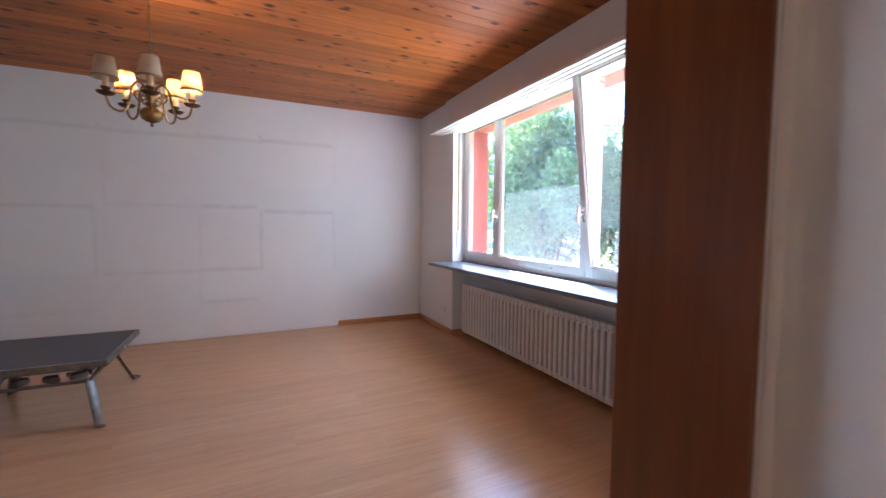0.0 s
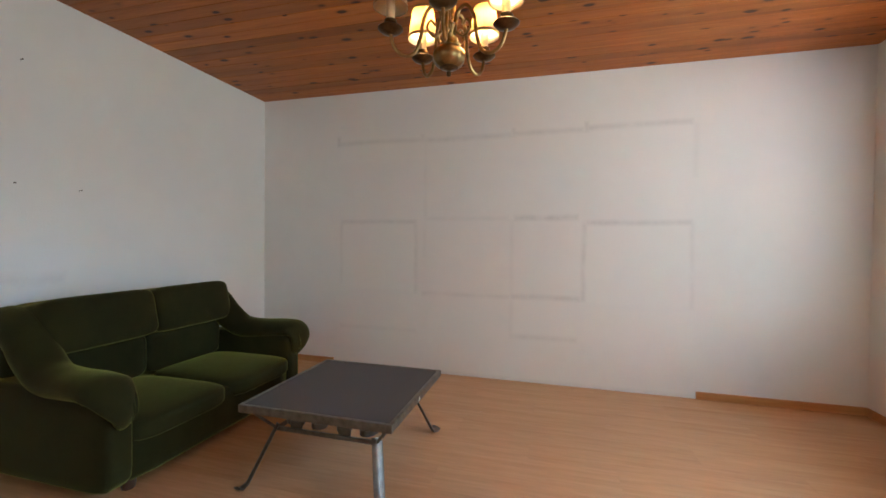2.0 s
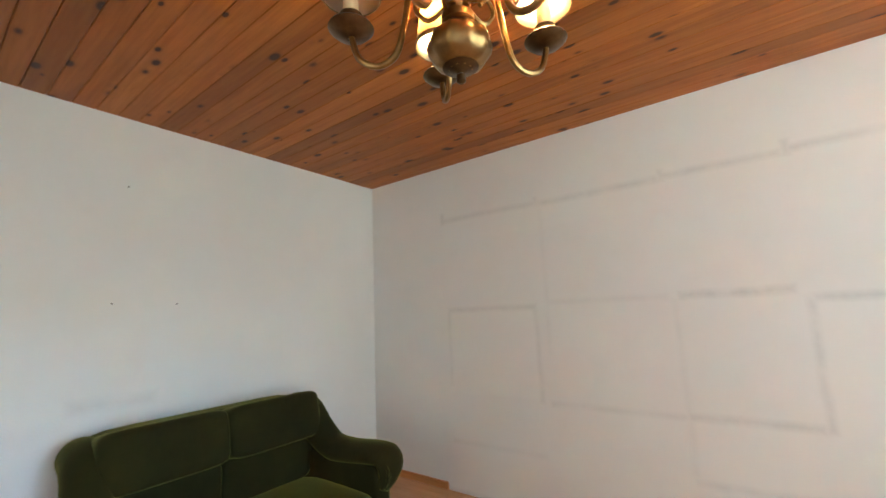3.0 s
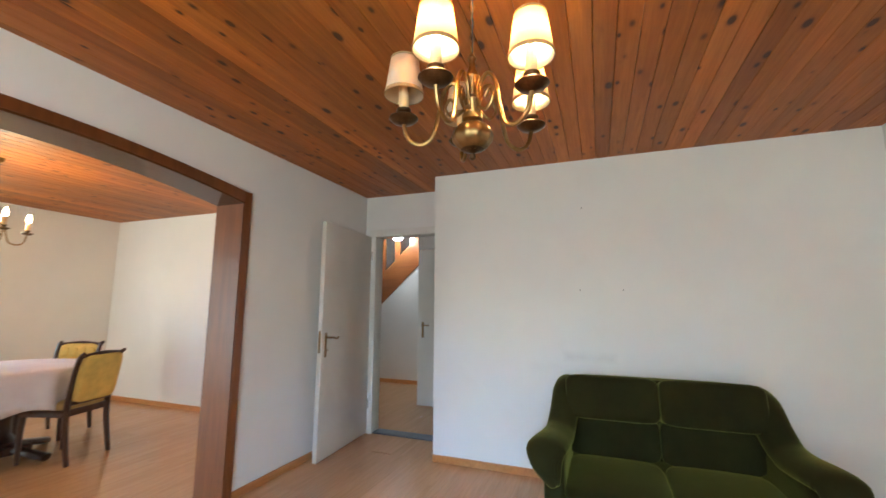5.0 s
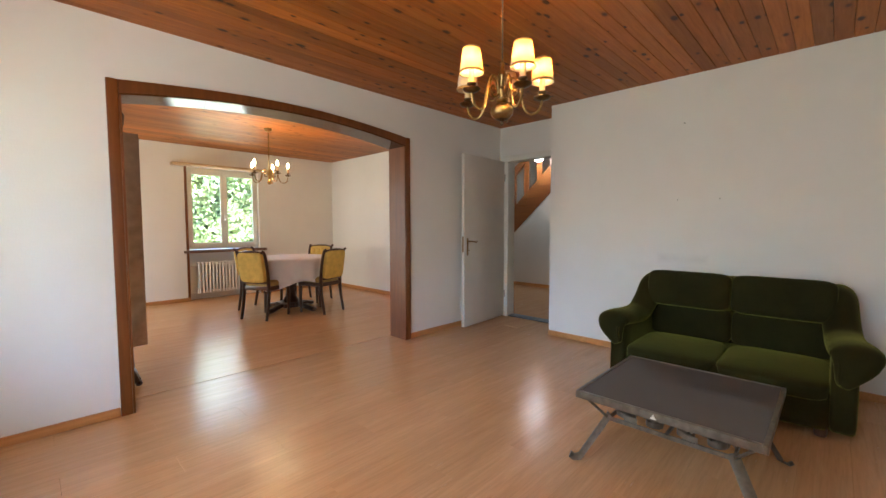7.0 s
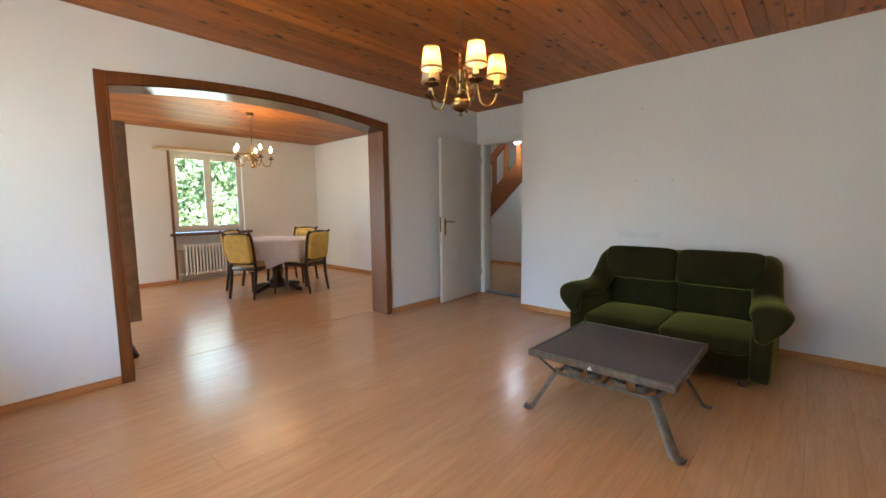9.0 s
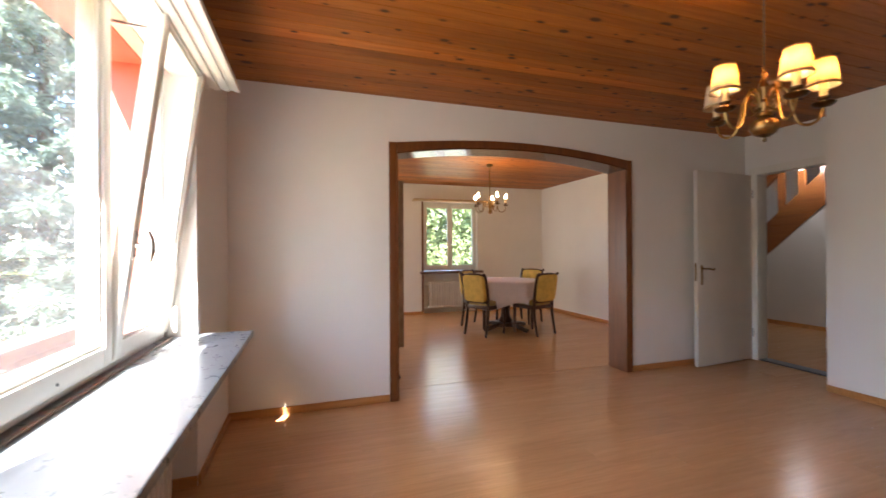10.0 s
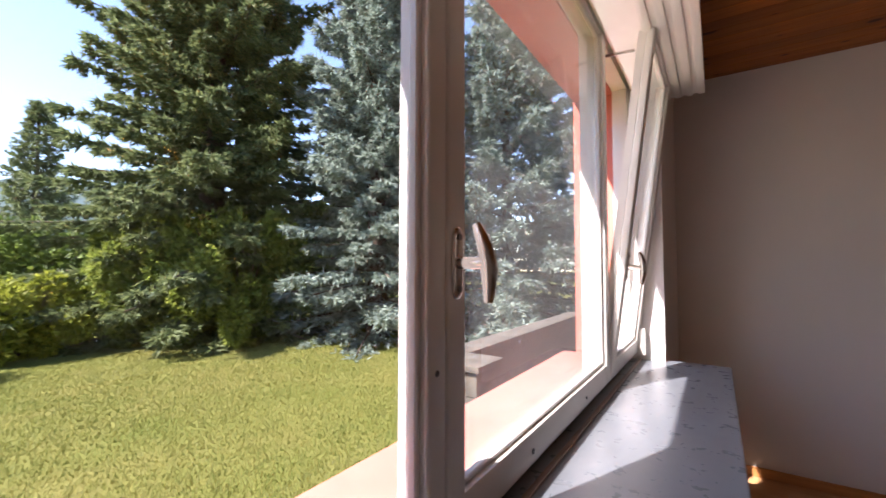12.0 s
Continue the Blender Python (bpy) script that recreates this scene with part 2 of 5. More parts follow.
def board_wood(name, light, dark, knot, rough=0.35, along="x", knots=True, spec=0.5, island=True, grain=1.0, rnd=0.25):
    """Varnished boards: grain along the length, a tone of its own for each board, and knots."""
    k = Mat(name, rough, 0.0, spec)
    if island:
        r = k.nt.nodes.new("ShaderNodeNewGeometry").outputs["Random Per Island"]
    else:
        r = k.nt.nodes.new("ShaderNodeObjectInfo").outputs["Random"]
    sc = {"x": (0.55, 9.0, 9.0), "y": (9.0, 0.55, 9.0), "z": (9.0, 9.0, 0.55)}[along]
    off = k.nt.nodes.new("ShaderNodeCombineXYZ")
    for i in range(3):
        k.link(k.math("MULTIPLY", r, 37.0 + 11 * i), off.inputs[i])
    add = k.nt.nodes.new("ShaderNodeVectorMath")
    k.link(k.co, add.inputs[0])
    k.link(off.outputs[0], add.inputs[1])
    v = add.outputs[0]
    g1 = k.noise(1.6 * grain, 4.0, 0.6, k.mapped(sc, src=v), 0.6)
    g2 = k.noise(7.0 * grain, 6.0, 0.65, k.mapped(sc, src=v), 0.3)
    col = k.ramp(g1, [(0.28, dark), (0.72, light)])
    col = k.mix(k.math("MULTIPLY", k.ramp(g2, [(0.42, (0, 0, 0)), (0.66, (1, 1, 1))]), 0.35), col, tuple(q * 0.66 for q in dark))
    tone = k.math("MULTIPLY_ADD", r, rnd * 2, 1 - rnd)
    tn = k.nt.nodes.new("ShaderNodeCombineColor")
    for i in range(3):
        k.link(tone, tn.inputs[i])
    col = k.mix(1.0, col, tn.outputs[0], "MULTIPLY")
    if knots:
        ks = {"x": (6.5, 12.5, 0.0), "y": (9.0, 5.0, 0.0), "z": (9.0, 0.0, 5.0)}[along]
        vor = k.node("ShaderNodeTexVoronoi", Scale=1.0, Randomness=1.0)
        k.link(k.mapped(ks, src=v), vor.inputs["Vector"])
        sepc = k.nt.nodes.new("ShaderNodeSeparateColor")
        k.link(vor.outputs["Color"], sepc.inputs[0])
        pick = k.math("GREATER_THAN", sepc.outputs[0], 0.22)
        size = k.math("MULTIPLY_ADD", sepc.outputs[1], 1.1, 0.7)
        d = k.math("DIVIDE", vor.outputs["Distance"], size)
        halo = k.math("MULTIPLY", k.ramp(d, [(0.08, (1, 1, 1)), (0.25, (0, 0, 0))]), pick)
        core = k.math("MULTIPLY", k.ramp(d, [(0.10, (1, 1, 1)), (0.165, (0, 0, 0))]), pick)
        col = k.mix(k.math("MULTIPLY", halo, 0.5), col, tuple(q * 0.5 for q in dark))
        col = k.mix(k.math("MULTIPLY", core, 0.97), col, knot)
    k.color(col)
    k.roughness(k.math("MULTIPLY_ADD", g2, 0.2, rough - 0.1))
    k.bump(g2, 0.08, 0.0008)
    return k.m


def velvet(name, c):
    k = Mat(name, 0.9, 0.0, 0.2)
    a = k.noise(3.5, 4.0, 0.6)
    b = k.noise(26.0, 4.0, 0.6)
    col = k.ramp(a, [(0.3, tuple(v * 0.65 for v in c)), (0.7, tuple(v * 1.35 for v in c))])
    col = k.mix(k.math("MULTIPLY", b, 0.25), col, tuple(v * 1.5 for v in c))
    k.color(col)
    k.b.inputs["Sheen Weight"].default_value = 0.6
    k.b.inputs["Sheen Roughness"].default_value = 0.32
    k.b.inputs["Sheen Tint"].default_value = (0.50, 0.46, 0.08, 1)
    k.bump(k.math("ADD", k.noise(400.0, 2.0), k.math("MULTIPLY", a, 3.0)), 0.25, 0.002)
    return k.m


def glass_pane(name, dust=0.0, tint=(0.95, 0.97, 0.96), rough=0.01, facing=0.04, veil=0.0):
    m = bpy.data.materials.new(name)
    m.use_nodes = True
    nt = m.node_tree
    nt.nodes.clear()
    out = nt.nodes.new("ShaderNodeOutputMaterial")
    clear = nt.nodes.new("ShaderNodeBsdfTransparent")
    clear.inputs[0].default_value = (*tint, 1)
    gl = nt.nodes.new("ShaderNodeBsdfGlossy")
    gl.inputs["Roughness"].default_value = rough
    lw = nt.nodes.new("ShaderNodeLayerWeight")
    lw.inputs[0].default_value = 0.5
    pw = nt.nodes.new("ShaderNodeMath")
    pw.operation = "POWER"
    pw.inputs[1].default_value = 5.0
    nt.links.new(lw.outputs["Facing"], pw.inputs[0])
    fr = nt.nodes.new("ShaderNodeMath")
    fr.operation = "MULTIPLY_ADD"
    fr.inputs[1].default_value, fr.inputs[2].default_value = 0.7, facing
    nt.links.new(pw.outputs[0], fr.inputs[0])
    mx = nt.nodes.new("ShaderNodeMixShader")
    nt.links.new(fr.outputs[0], mx.inputs[0])
    nt.links.new(clear.outputs[0], mx.inputs[1])
    nt.links.new(gl.outputs[0], mx.inputs[2])
    last = mx.outputs[0]
    if veil > 0:
        di = nt.nodes.new("ShaderNodeBsdfDiffuse")
        di.inputs[0].default_value = (0.17, 0.15, 0.14, 1)
        m3 = nt.nodes.new("ShaderNodeMixShader")
        m3.inputs[0].default_value = veil
        nt.links.new(last, m3.inputs[1])
        nt.links.new(di.outputs[0], m3.inputs[2])
        last = m3.outputs[0]
    if dust > 0:
        tc = nt.nodes.new("ShaderNodeTexCoord")
        no = nt.nodes.new("ShaderNodeTexNoise")
        no.inputs["Scale"].default_value = 1.3
        no.inputs["Detail"].default_value = 2
        nt.links.new(tc.outputs["Object"], no.inputs["Vector"])
        mu = nt.nodes.new("ShaderNodeMath")
        mu.operation = "MULTIPLY"
        mu.inputs[1].default_value = dust * 2
        nt.links.new(no.outputs["Fac"], mu.inputs[0])
        tr = nt.nodes.new("ShaderNodeBsdfTranslucent")
        tr.inputs[0].default_value = (0.9, 0.9, 0.88, 1)
        m2 = nt.nodes.new("ShaderNodeMixShader")
        nt.links.new(mu.outputs[0], m2.inputs[0])
        nt.links.new(last, m2.inputs[1])
        nt.links.new(tr.outputs[0], m2.inputs[2])
        last = m2.outputs[0]
    nt.links.new(last, out.inputs[0])
    return m


def emitter(name, c, strength):
    m = bpy.data.materials.new(name)
    m.use_nodes = True
    b = m.node_tree.nodes["Principled BSDF"]
    b.inputs["Base Color"].default_value = (*c, 1)
    b.inputs["Emission Color"].default_value = (*c, 1)
    b.inputs["Emission Strength"].default_value = strength
    return m


def shade_cloth(name, c):
    """Thin lampshade card that lets the light of its bulb through."""
    k = Mat(name, 0.85)
    k.color(k.ramp(k.noise(14.0), [(0.3, tuple(v * 0.93 for v in c)), (0.7, c)]))
    tr = k.nt.nodes.new("ShaderNodeBsdfTranslucent")
    tr.inputs[0].default_value = (0.95, 0.66, 0.30, 1)
    mx = k.nt.nodes.new("ShaderNodeMixShader")
    mx.inputs[0].default_value = 0.45
    out = k.nt.nodes["Material Output"]
    k.link(k.b.outputs[0], mx.inputs[1])
    k.link(tr.outputs[0], mx.inputs[2])
    k.link(mx.outputs[0], out.inputs[0])
    k.bump(k.noise(220.0, 2.0), 0.15, 0.0008)
    return k.m


def leafy(name, lo, hi, transl=0.25):
    k = Mat(name, 0.6, 0.0, 0.3)
    r = k.nt.nodes.new("ShaderNodeNewGeometry").outputs["Random Per Island"]
    a = k.noise(0.8, 3.0)
    col = k.ramp(k.math("MULTIPLY_ADD", r, 0.6, k.math("MULTIPLY", a, 0.4)), [(0.2, lo), (0.8, hi)])
    k.color(col)
    tr = k.nt.nodes.new("ShaderNodeBsdfTranslucent")
    k.link(col, tr.inputs[0])
    mx = k.nt.nodes.new("ShaderNodeMixShader")
    mx.inputs[0].default_value = transl
    k.link(k.b.outputs[0], mx.inputs[1])
    k.link(tr.outputs[0], mx.inputs[2])
    k.link(mx.outputs[0], k.nt.nodes["Material Output"].inputs[0])
    return k.m


WHITE = (0.83, 0.805, 0.76)
M_WALL = wall_paint("wall_paint", WHITE).m
LINES = [(-1.75, -0.98, 1.985, 2.005, 0.5), (-0.95, -0.22, 1.975, 2.0, 0.55), (-0.20, 0.33, 1.99, 2.01, 0.55), (0.37, 1.08, 2.0, 2.022, 0.6),
         (-1.73, -1.02, 1.285, 1.302, 0.5), (-0.94, -0.24, 1.31, 1.325, 0.3), (-0.17, 0.30, 1.31, 1.335, 0.7), (0.37, 1.09, 1.27, 1.29, 0.7),
         (-0.95, -0.22, 0.675, 0.69, 0.4), (-0.20, 0.32, 0.675, 0.697, 0.6), (-1.73, -1.02, 0.345, 0.36, 0.3), (-0.2, 0.3, 0.355, 0.372, 0.45),
         (-1.026, -1.014, 0.69, 1.27, 0.45), (0.345, 0.36, 0.68, 1.28, 0.6), (-1.735, -1.725, 0.75, 1.28, 0.35), (-0.945, -0.935, 1.0, 1.98, 0.2),
         (0.355, 0.365, 1.99, 2.05, 0.7), (-1.765, -1.755, 1.98, 2.05, 0.6), (-0.97, -0.96, 1.98, 2.03, 0.6), (-0.2, -0.19, 1.98, 2.03, 0.6), (1.1, 1.12, 1.62, 2.0, 0.22),
         (-0.21, -0.195, 0.4, 1.3, 0.22), (1.095, 1.107, 0.66, 1.27, 0.3), (-1.8, 1.14, 0.0, 0.012, 0.7)]
PATCHES = [(-1.73, -1.02, 0.7, 1.28, 0.5), (0.37, 1.09, 0.66, 1.27, 0.6), (-1.75, 1.1, 1.82, 1.985, 0.3), (-0.19, 0.29, 0.40, 0.66, 0.3), (0.37, 1.12, 0.0, 0.62, 0.25)]
M_STAINED = stained_wall("stained_wall_paint", (0.82, 0.79, 0.75), LINES, PATCHES, soft=0.042)
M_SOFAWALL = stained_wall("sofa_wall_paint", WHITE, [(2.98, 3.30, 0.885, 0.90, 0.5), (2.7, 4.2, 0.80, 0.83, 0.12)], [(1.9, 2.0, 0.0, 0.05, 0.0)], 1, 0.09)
M_CEIL = board_wood("pine_ceiling", (0.47, 0.158, 0.018), (0.31, 0.090, 0.009), (0.045, 0.012, 0.004), 0.46, "x", spec=0.35, rnd=0.30)
M_FLOOR = board_wood("beech_laminate", (0.63, 0.352, 0.165), (0.54, 0.285, 0.122), (0.2, 0.1, 0.05), 0.235, FLOOR_ALONG, knots=False, island=False, grain=1.2, rnd=0.035)
M_BASE = board_wood("baseboard_wood", (0.58, 0.28, 0.09), (0.47, 0.20, 0.055), (0.1, 0.04, 0.02), 0.4, "x", knots=False)
M_TRIM = board_wood("arch_trim_wood", (0.22, 0.072, 0.016), (0.13, 0.040, 0.010), (0.03, 0.01, 0.005), 0.32, "z", knots=False, rnd=0.08)
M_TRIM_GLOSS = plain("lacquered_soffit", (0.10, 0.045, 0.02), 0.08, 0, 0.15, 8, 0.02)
M_STAIR = board_wood("stair_wood", (0.34, 0.12, 0.03), (0.22, 0.07, 0.02), (0.03, 0.01, 0.005), 0.3, "y", knots=False)
M_DARKWOOD = board_wood("dark_walnut", (0.075, 0.03, 0.015), (0.035, 0.014, 0.008), (0.01, 0.005, 0.003), 0.3, "z", knots=False)
M_PAINT = plain("white_gloss_paint", (0.78, 0.75, 0.68), 0.38, 0, 0.05, 5, 0.06)
M_DOOR = plain("door_paint", (0.72, 0.68, 0.61), 0.42, 0, 0.05, 3, 0.06)
M_RAD = plain("radiator_enamel", (0.78, 0.75, 0.69), 0.35, 0, 0.05, 6, 0.04)
M_STONE = plain("grey_stone_sill", (0.16, 0.175, 0.19), 0.30, 0, 0.07, 11, 0.0, fine=90)
M_SILLWOOD = plain("dining_sill_stone", (0.16, 0.09, 0.06), 0.4, 0, 0.2, 12, 0.1)
M_VELVET = velvet("green_velvet", (0.019, 0.017, 0.0025))
M_IRON = plain("wrought_iron", (0.15, 0.125, 0.092), 0.42, 0.55, 0.3, 30, 0.35)
M_SLATE = glass_pane("smoked_glass_top", 0.0, (0.16, 0.15, 0.15), 0.09, 0.05, 0.55)
M_BRASS = plain("aged_brass", (0.30, 0.185, 0.07), 0.33, 1.0, 0.3, 30, 0.1)
M_DKBRASS = plain("dark_brass", (0.14, 0.09, 0.045), 0.35, 1.0, 0.4, 30, 0.15)
M_STEEL = plain("nickel_handle", (0.55, 0.50, 0.45), 0.22, 1.0, 0.15, 20, 0.05)
M_CANDLE = plain("candle_sleeve", (0.72, 0.50, 0.26), 0.6, 0, 0.08, 20, 0.1)
M_SHADE = shade_cloth("cream_lampshade", (0.74, 0.66, 0.50))
M_BRAID = plain("shade_braid", (0.35, 0.22, 0.09), 0.7, 0, 0.2, 40, 0.2)
M_YELLOW = plain("mustard_upholstery", (0.66, 0.45, 0.10), 0.8, 0, 0.15, 12, 0.3)
M_BOARD = plain("tan_varnished_board", (0.50, 0.36, 0.20), 0.45, 0, 0.12, 10, 0.08)
M_BEIGE = plain("olive_beige_upholstery", (0.36, 0.26, 0.09), 0.8, 0, 0.15, 12, 0.3)
M_CLOTH = plain("pale_tablecloth", (0.74, 0.70, 0.73), 0.85, 0, 0.06, 8, 0.3, fine=300)
M_GLASS = glass_pane("window_glass", 0.0)
M_DUSTY = glass_pane("dusty_window_glass", 0.032)
M_BULB = emitter("bulb_glow", (1.0, 0.72, 0.36), 9.0)
M_PINK = plain("pink_plaster", (0.55, 0.17, 0.12), 0.9, 0, 0.12, 4, 0.5)
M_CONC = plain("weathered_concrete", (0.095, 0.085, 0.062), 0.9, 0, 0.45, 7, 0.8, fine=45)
M_SLABS = plain("terrace_slabs", (0.38, 0.35, 0.31), 0.9, 0, 0.2, 3, 0.5, fine=60)
M_GREY = plain("dark_grey_plastic", (0.10, 0.10, 0.10), 0.5, 0, 0.2, 12, 0.1)
M_BLACKGAP = plain("dark_recess", (0.03, 0.025, 0.02), 0.9)
M_MIRROR = plain("mirror_silver", (0.85, 0.85, 0.83), 0.03, 1.0, 0.02, 2, 0.0)
M_MIRFRAME = plain("greyed_walnut_frame", (0.42, 0.31, 0.22), 0.45, 0, 0.2, 12, 0.1)
M_BARK = plain("bark", (0.09, 0.06, 0.04), 0.95, 0, 0.35, 8, 0.8, fine=30)
M_NEEDLE_BLUE = leafy("blue_spruce_needles", (0.11, 0.15, 0.11), (0.37, 0.44, 0.36), 0.4)
M_NEEDLE_DARK = leafy("dark_spruce_needles", (0.055, 0.085, 0.038), (0.23, 0.27, 0.10), 0.4)
M_LEAF = leafy("shrub_leaves", (0.06, 0.11, 0.015), (0.20, 0.27, 0.05), 0.35)
M_LEAF_LIGHT = leafy("light_leaves", (0.12, 0.18, 0.05), (0.36, 0.40, 0.15), 0.4)
M_LEAF_PALE = leafy("pale_leaves", (0.15, 0.20, 0.09), (0.44, 0.48, 0.26), 0.45)
M_YEW = leafy("yew_needles", (0.11, 0.16, 0.025), (0.36, 0.41, 0.08), 0.5)
M_YELLEAF = leafy("yellow_green_leaves", (0.16, 0.20, 0.02), (0.42, 0.44, 0.06), 0.5)
# woods tinted blue-grey: the air's haze is painted into the base colour
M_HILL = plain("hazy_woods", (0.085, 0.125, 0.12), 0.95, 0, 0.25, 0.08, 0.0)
M_GRASS = leafy("grass_blades", (0.085, 0.125, 0.016), (0.28, 0.26, 0.065), 0.3)


def lawn_mat():
    k = Mat("lawn", 0.95, 0, 0.1)
    a, b = k.noise(0.6, 5.0), k.noise(9.0, 6.0, 0.7)
    col = k.ramp(a, [(0.32, (0.09, 0.115, 0.022)), (0.68, (0.20, 0.175, 0.055))])
    col = k.mix(k.math("MULTIPLY", b, 0.6), col, (0.10, 0.12, 0.02))
    k.color(col)
    k.bump(k.noise(70.0, 4.0), 0.8, 0.02)
    return k.m


M_LAWN = lawn_mat()

# ---- the rooms ----
XW, XE, YA, YS, YN, CE = -2.555, 2.15, 0.90, 0.66, 4.975, 2.44
XD, DW, DS = -3.0, -2.97, -3.21     # door wall, dining west wall, dining south wall
YC = 1.88                            # corner where the sofa wall steps back to the door
OUT = 2.56                           # outer face of the window wall
W_S, W_N, SILL, HEAD = 1.735, 4.09, 0.775, 2.20
A_W, A_E = -1.355, 0.93              # arch opening


def build_shell():
    structure("wall_north", bx(XW - 0.25, OUT, YN, YN + 0.25, 0, CE + 0.2), M_STAINED, "white papered wall with dust lines of a removed shelf")
    b = bx(XW - 0.2, XW, YC, YN, 0, CE + 0.2)
    box(b, XD - 0.12, XW - 0.2, YC, YC + 0.12, 0, CE + 0.2)
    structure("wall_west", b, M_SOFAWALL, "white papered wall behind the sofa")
    # door wall with its opening
    b = bx(XD - 0.12, XD, YA, 1.00, 0, CE + 0.2)
    box(b, XD - 0.12, XD, 1.00, 1.80, 2.04, CE + 0.2)
    box(b, XD - 0.12, XD, 1.80, YC, 0, CE + 0.2)
    structure("wall_door", b, M_WALL, "short white wall round the hall door")
    # arch wall
    b = BM()
    box(b, XD - 0.12, A_W, YS, YA, 0, CE + 0.2)
    box(b, A_E, OUT, YS, YA, 0, CE + 0.2)
    prism(b, arch_top(A_W, A_E, 0.0) + [(A_E, CE + 0.2), (A_W, CE + 0.2)], YS, YA)
    structure("wall_arch", b, M_WALL, "white wall with a wide flat arch")
    # window wall
    b = bx(XE, OUT, YA, W_S, 0, CE + 0.2)
    box(b, XE, OUT, W_N, YN, 0, CE + 0.2)
    box(b, XE, OUT, W_S, W_N, HEAD, CE + 0.2)
    box(b, 2.335, OUT - 0.02, W_S, W_N, 0, SILL - 0.05)
    structure("wall_east", b, M_WALL, "white wall with a wide window and radiator niche")
    # dining room
    b = bx(DW - 0.2, DW, DS, YS, 0, CE + 0.2)
    structure("wall_dining_west", b, M_WALL, "plain white dining room wall")
    b = bx(XE, OUT, DS, -2.9, 0, CE + 0.2)
    # opening for the added east door, out of view, to light the dining room
    box(b, XE, OUT, -2.05, YS, 0, CE + 0.2)
    box(b, XE, OUT, -2.9, -2.05, 2.15, CE + 0.2)
    structure("wall_dining_east", b, M_WALL, "plain white dining room wall")
    b = BM()
    x0, x1 = -1.52, -0.43
    box(b, DW - 0.2, x0, DS - 0.3, DS, 0, CE + 0.2)
    box(b, x1, OUT, DS - 0.3, DS, 0, CE + 0.2)
    box(b, x0, x1, DS - 0.3, DS, 2.11, CE + 0.2)
    box(b, x0, x1, DS - 0.3, DS - 0.12, 0, 0.80)
    structure("wall_dining_south", b, M_WALL, "white dining wall with a window over a radiator niche")
    # hall
    structure("wall_hall_west", bx(-6.75, -6.6, -2.2, 3.6, 0, 3.6), M_WALL, "plain white hall wall")
    structure("wall_hall_south", bx(-6.6, XD - 0.12, -2.35, -2.2, 0, 3.6), M_WALL)
    structure("wall_hall_north", bx(-6.6, XD - 0.12, 3.45, 3.6, 0, 3.6), M_WALL)
    structure("wall_hall_east", box(box(bx(XD - 0.13, XD - 0.12, YC, 3.45, 0, 3.6), XD - 0.13, XD - 0.12, -2.2, YS, 0, 3.6), XD - 0.13, XD - 0.12, YS, YC, CE + 0.2, 3.6), M_WALL)
    structure("ceiling_hall", bx(-6.75, XD, -2.35, 3.6, 3.6, 3.7), M_WALL, "white hall ceiling")


def arch_top(x0, x1, off):
    """Points of the flat arch's lower edge, from x0 to x1."""
    n, spring, crown = 24, 1.995 + off, 2.095 + off
    out = []
    for i in range(n + 1):
        u = i / n
        s = 2 * u - 1
        out.append((x0 + (x1 - x0) * u, spring + (crown - spring) * (1 - abs(s) ** 2.0)))
    return out


def build_ceilings():
    def boards(name, x0, x1, y0, y1, label):
        b = BM()
        w = 0.096
        n = int(math.ceil((y1 - y0) / w))
        for i in range(n):
            ya, yb = y0 + i * w, min(y0 + (i + 1) * w, y1)
            lo = CE + random.uniform(0, 0.0012)
            prism(b, [(ya + 0.0005, lo + 0.004), (ya + 0.0026, lo), (yb - 0.0026, lo), (yb - 0.0005, lo + 0.004), (yb - 0.0005, lo + 0.02), (ya + 0.0005, lo + 0.02)], x0, x1, "x")
        structure(name, b, M_CEIL, label)
    boards("ceiling", XD - 0.05, XE + 0.3, YA - 0.05, YN + 0.05, "varnished knotty pine board ceiling")
    boards("ceiling_dining", DW - 0.05, XE + 0.1, DS - 0.05, YS + 0.02, "varnished knotty pine board ceiling")
    structure("ceiling_backing", bx(XD - 0.1, OUT, DS - 0.3, YN + 0.2, CE + 0.022, CE + 0.2), M_BLACKGAP, "dark backing above the ceiling boards")


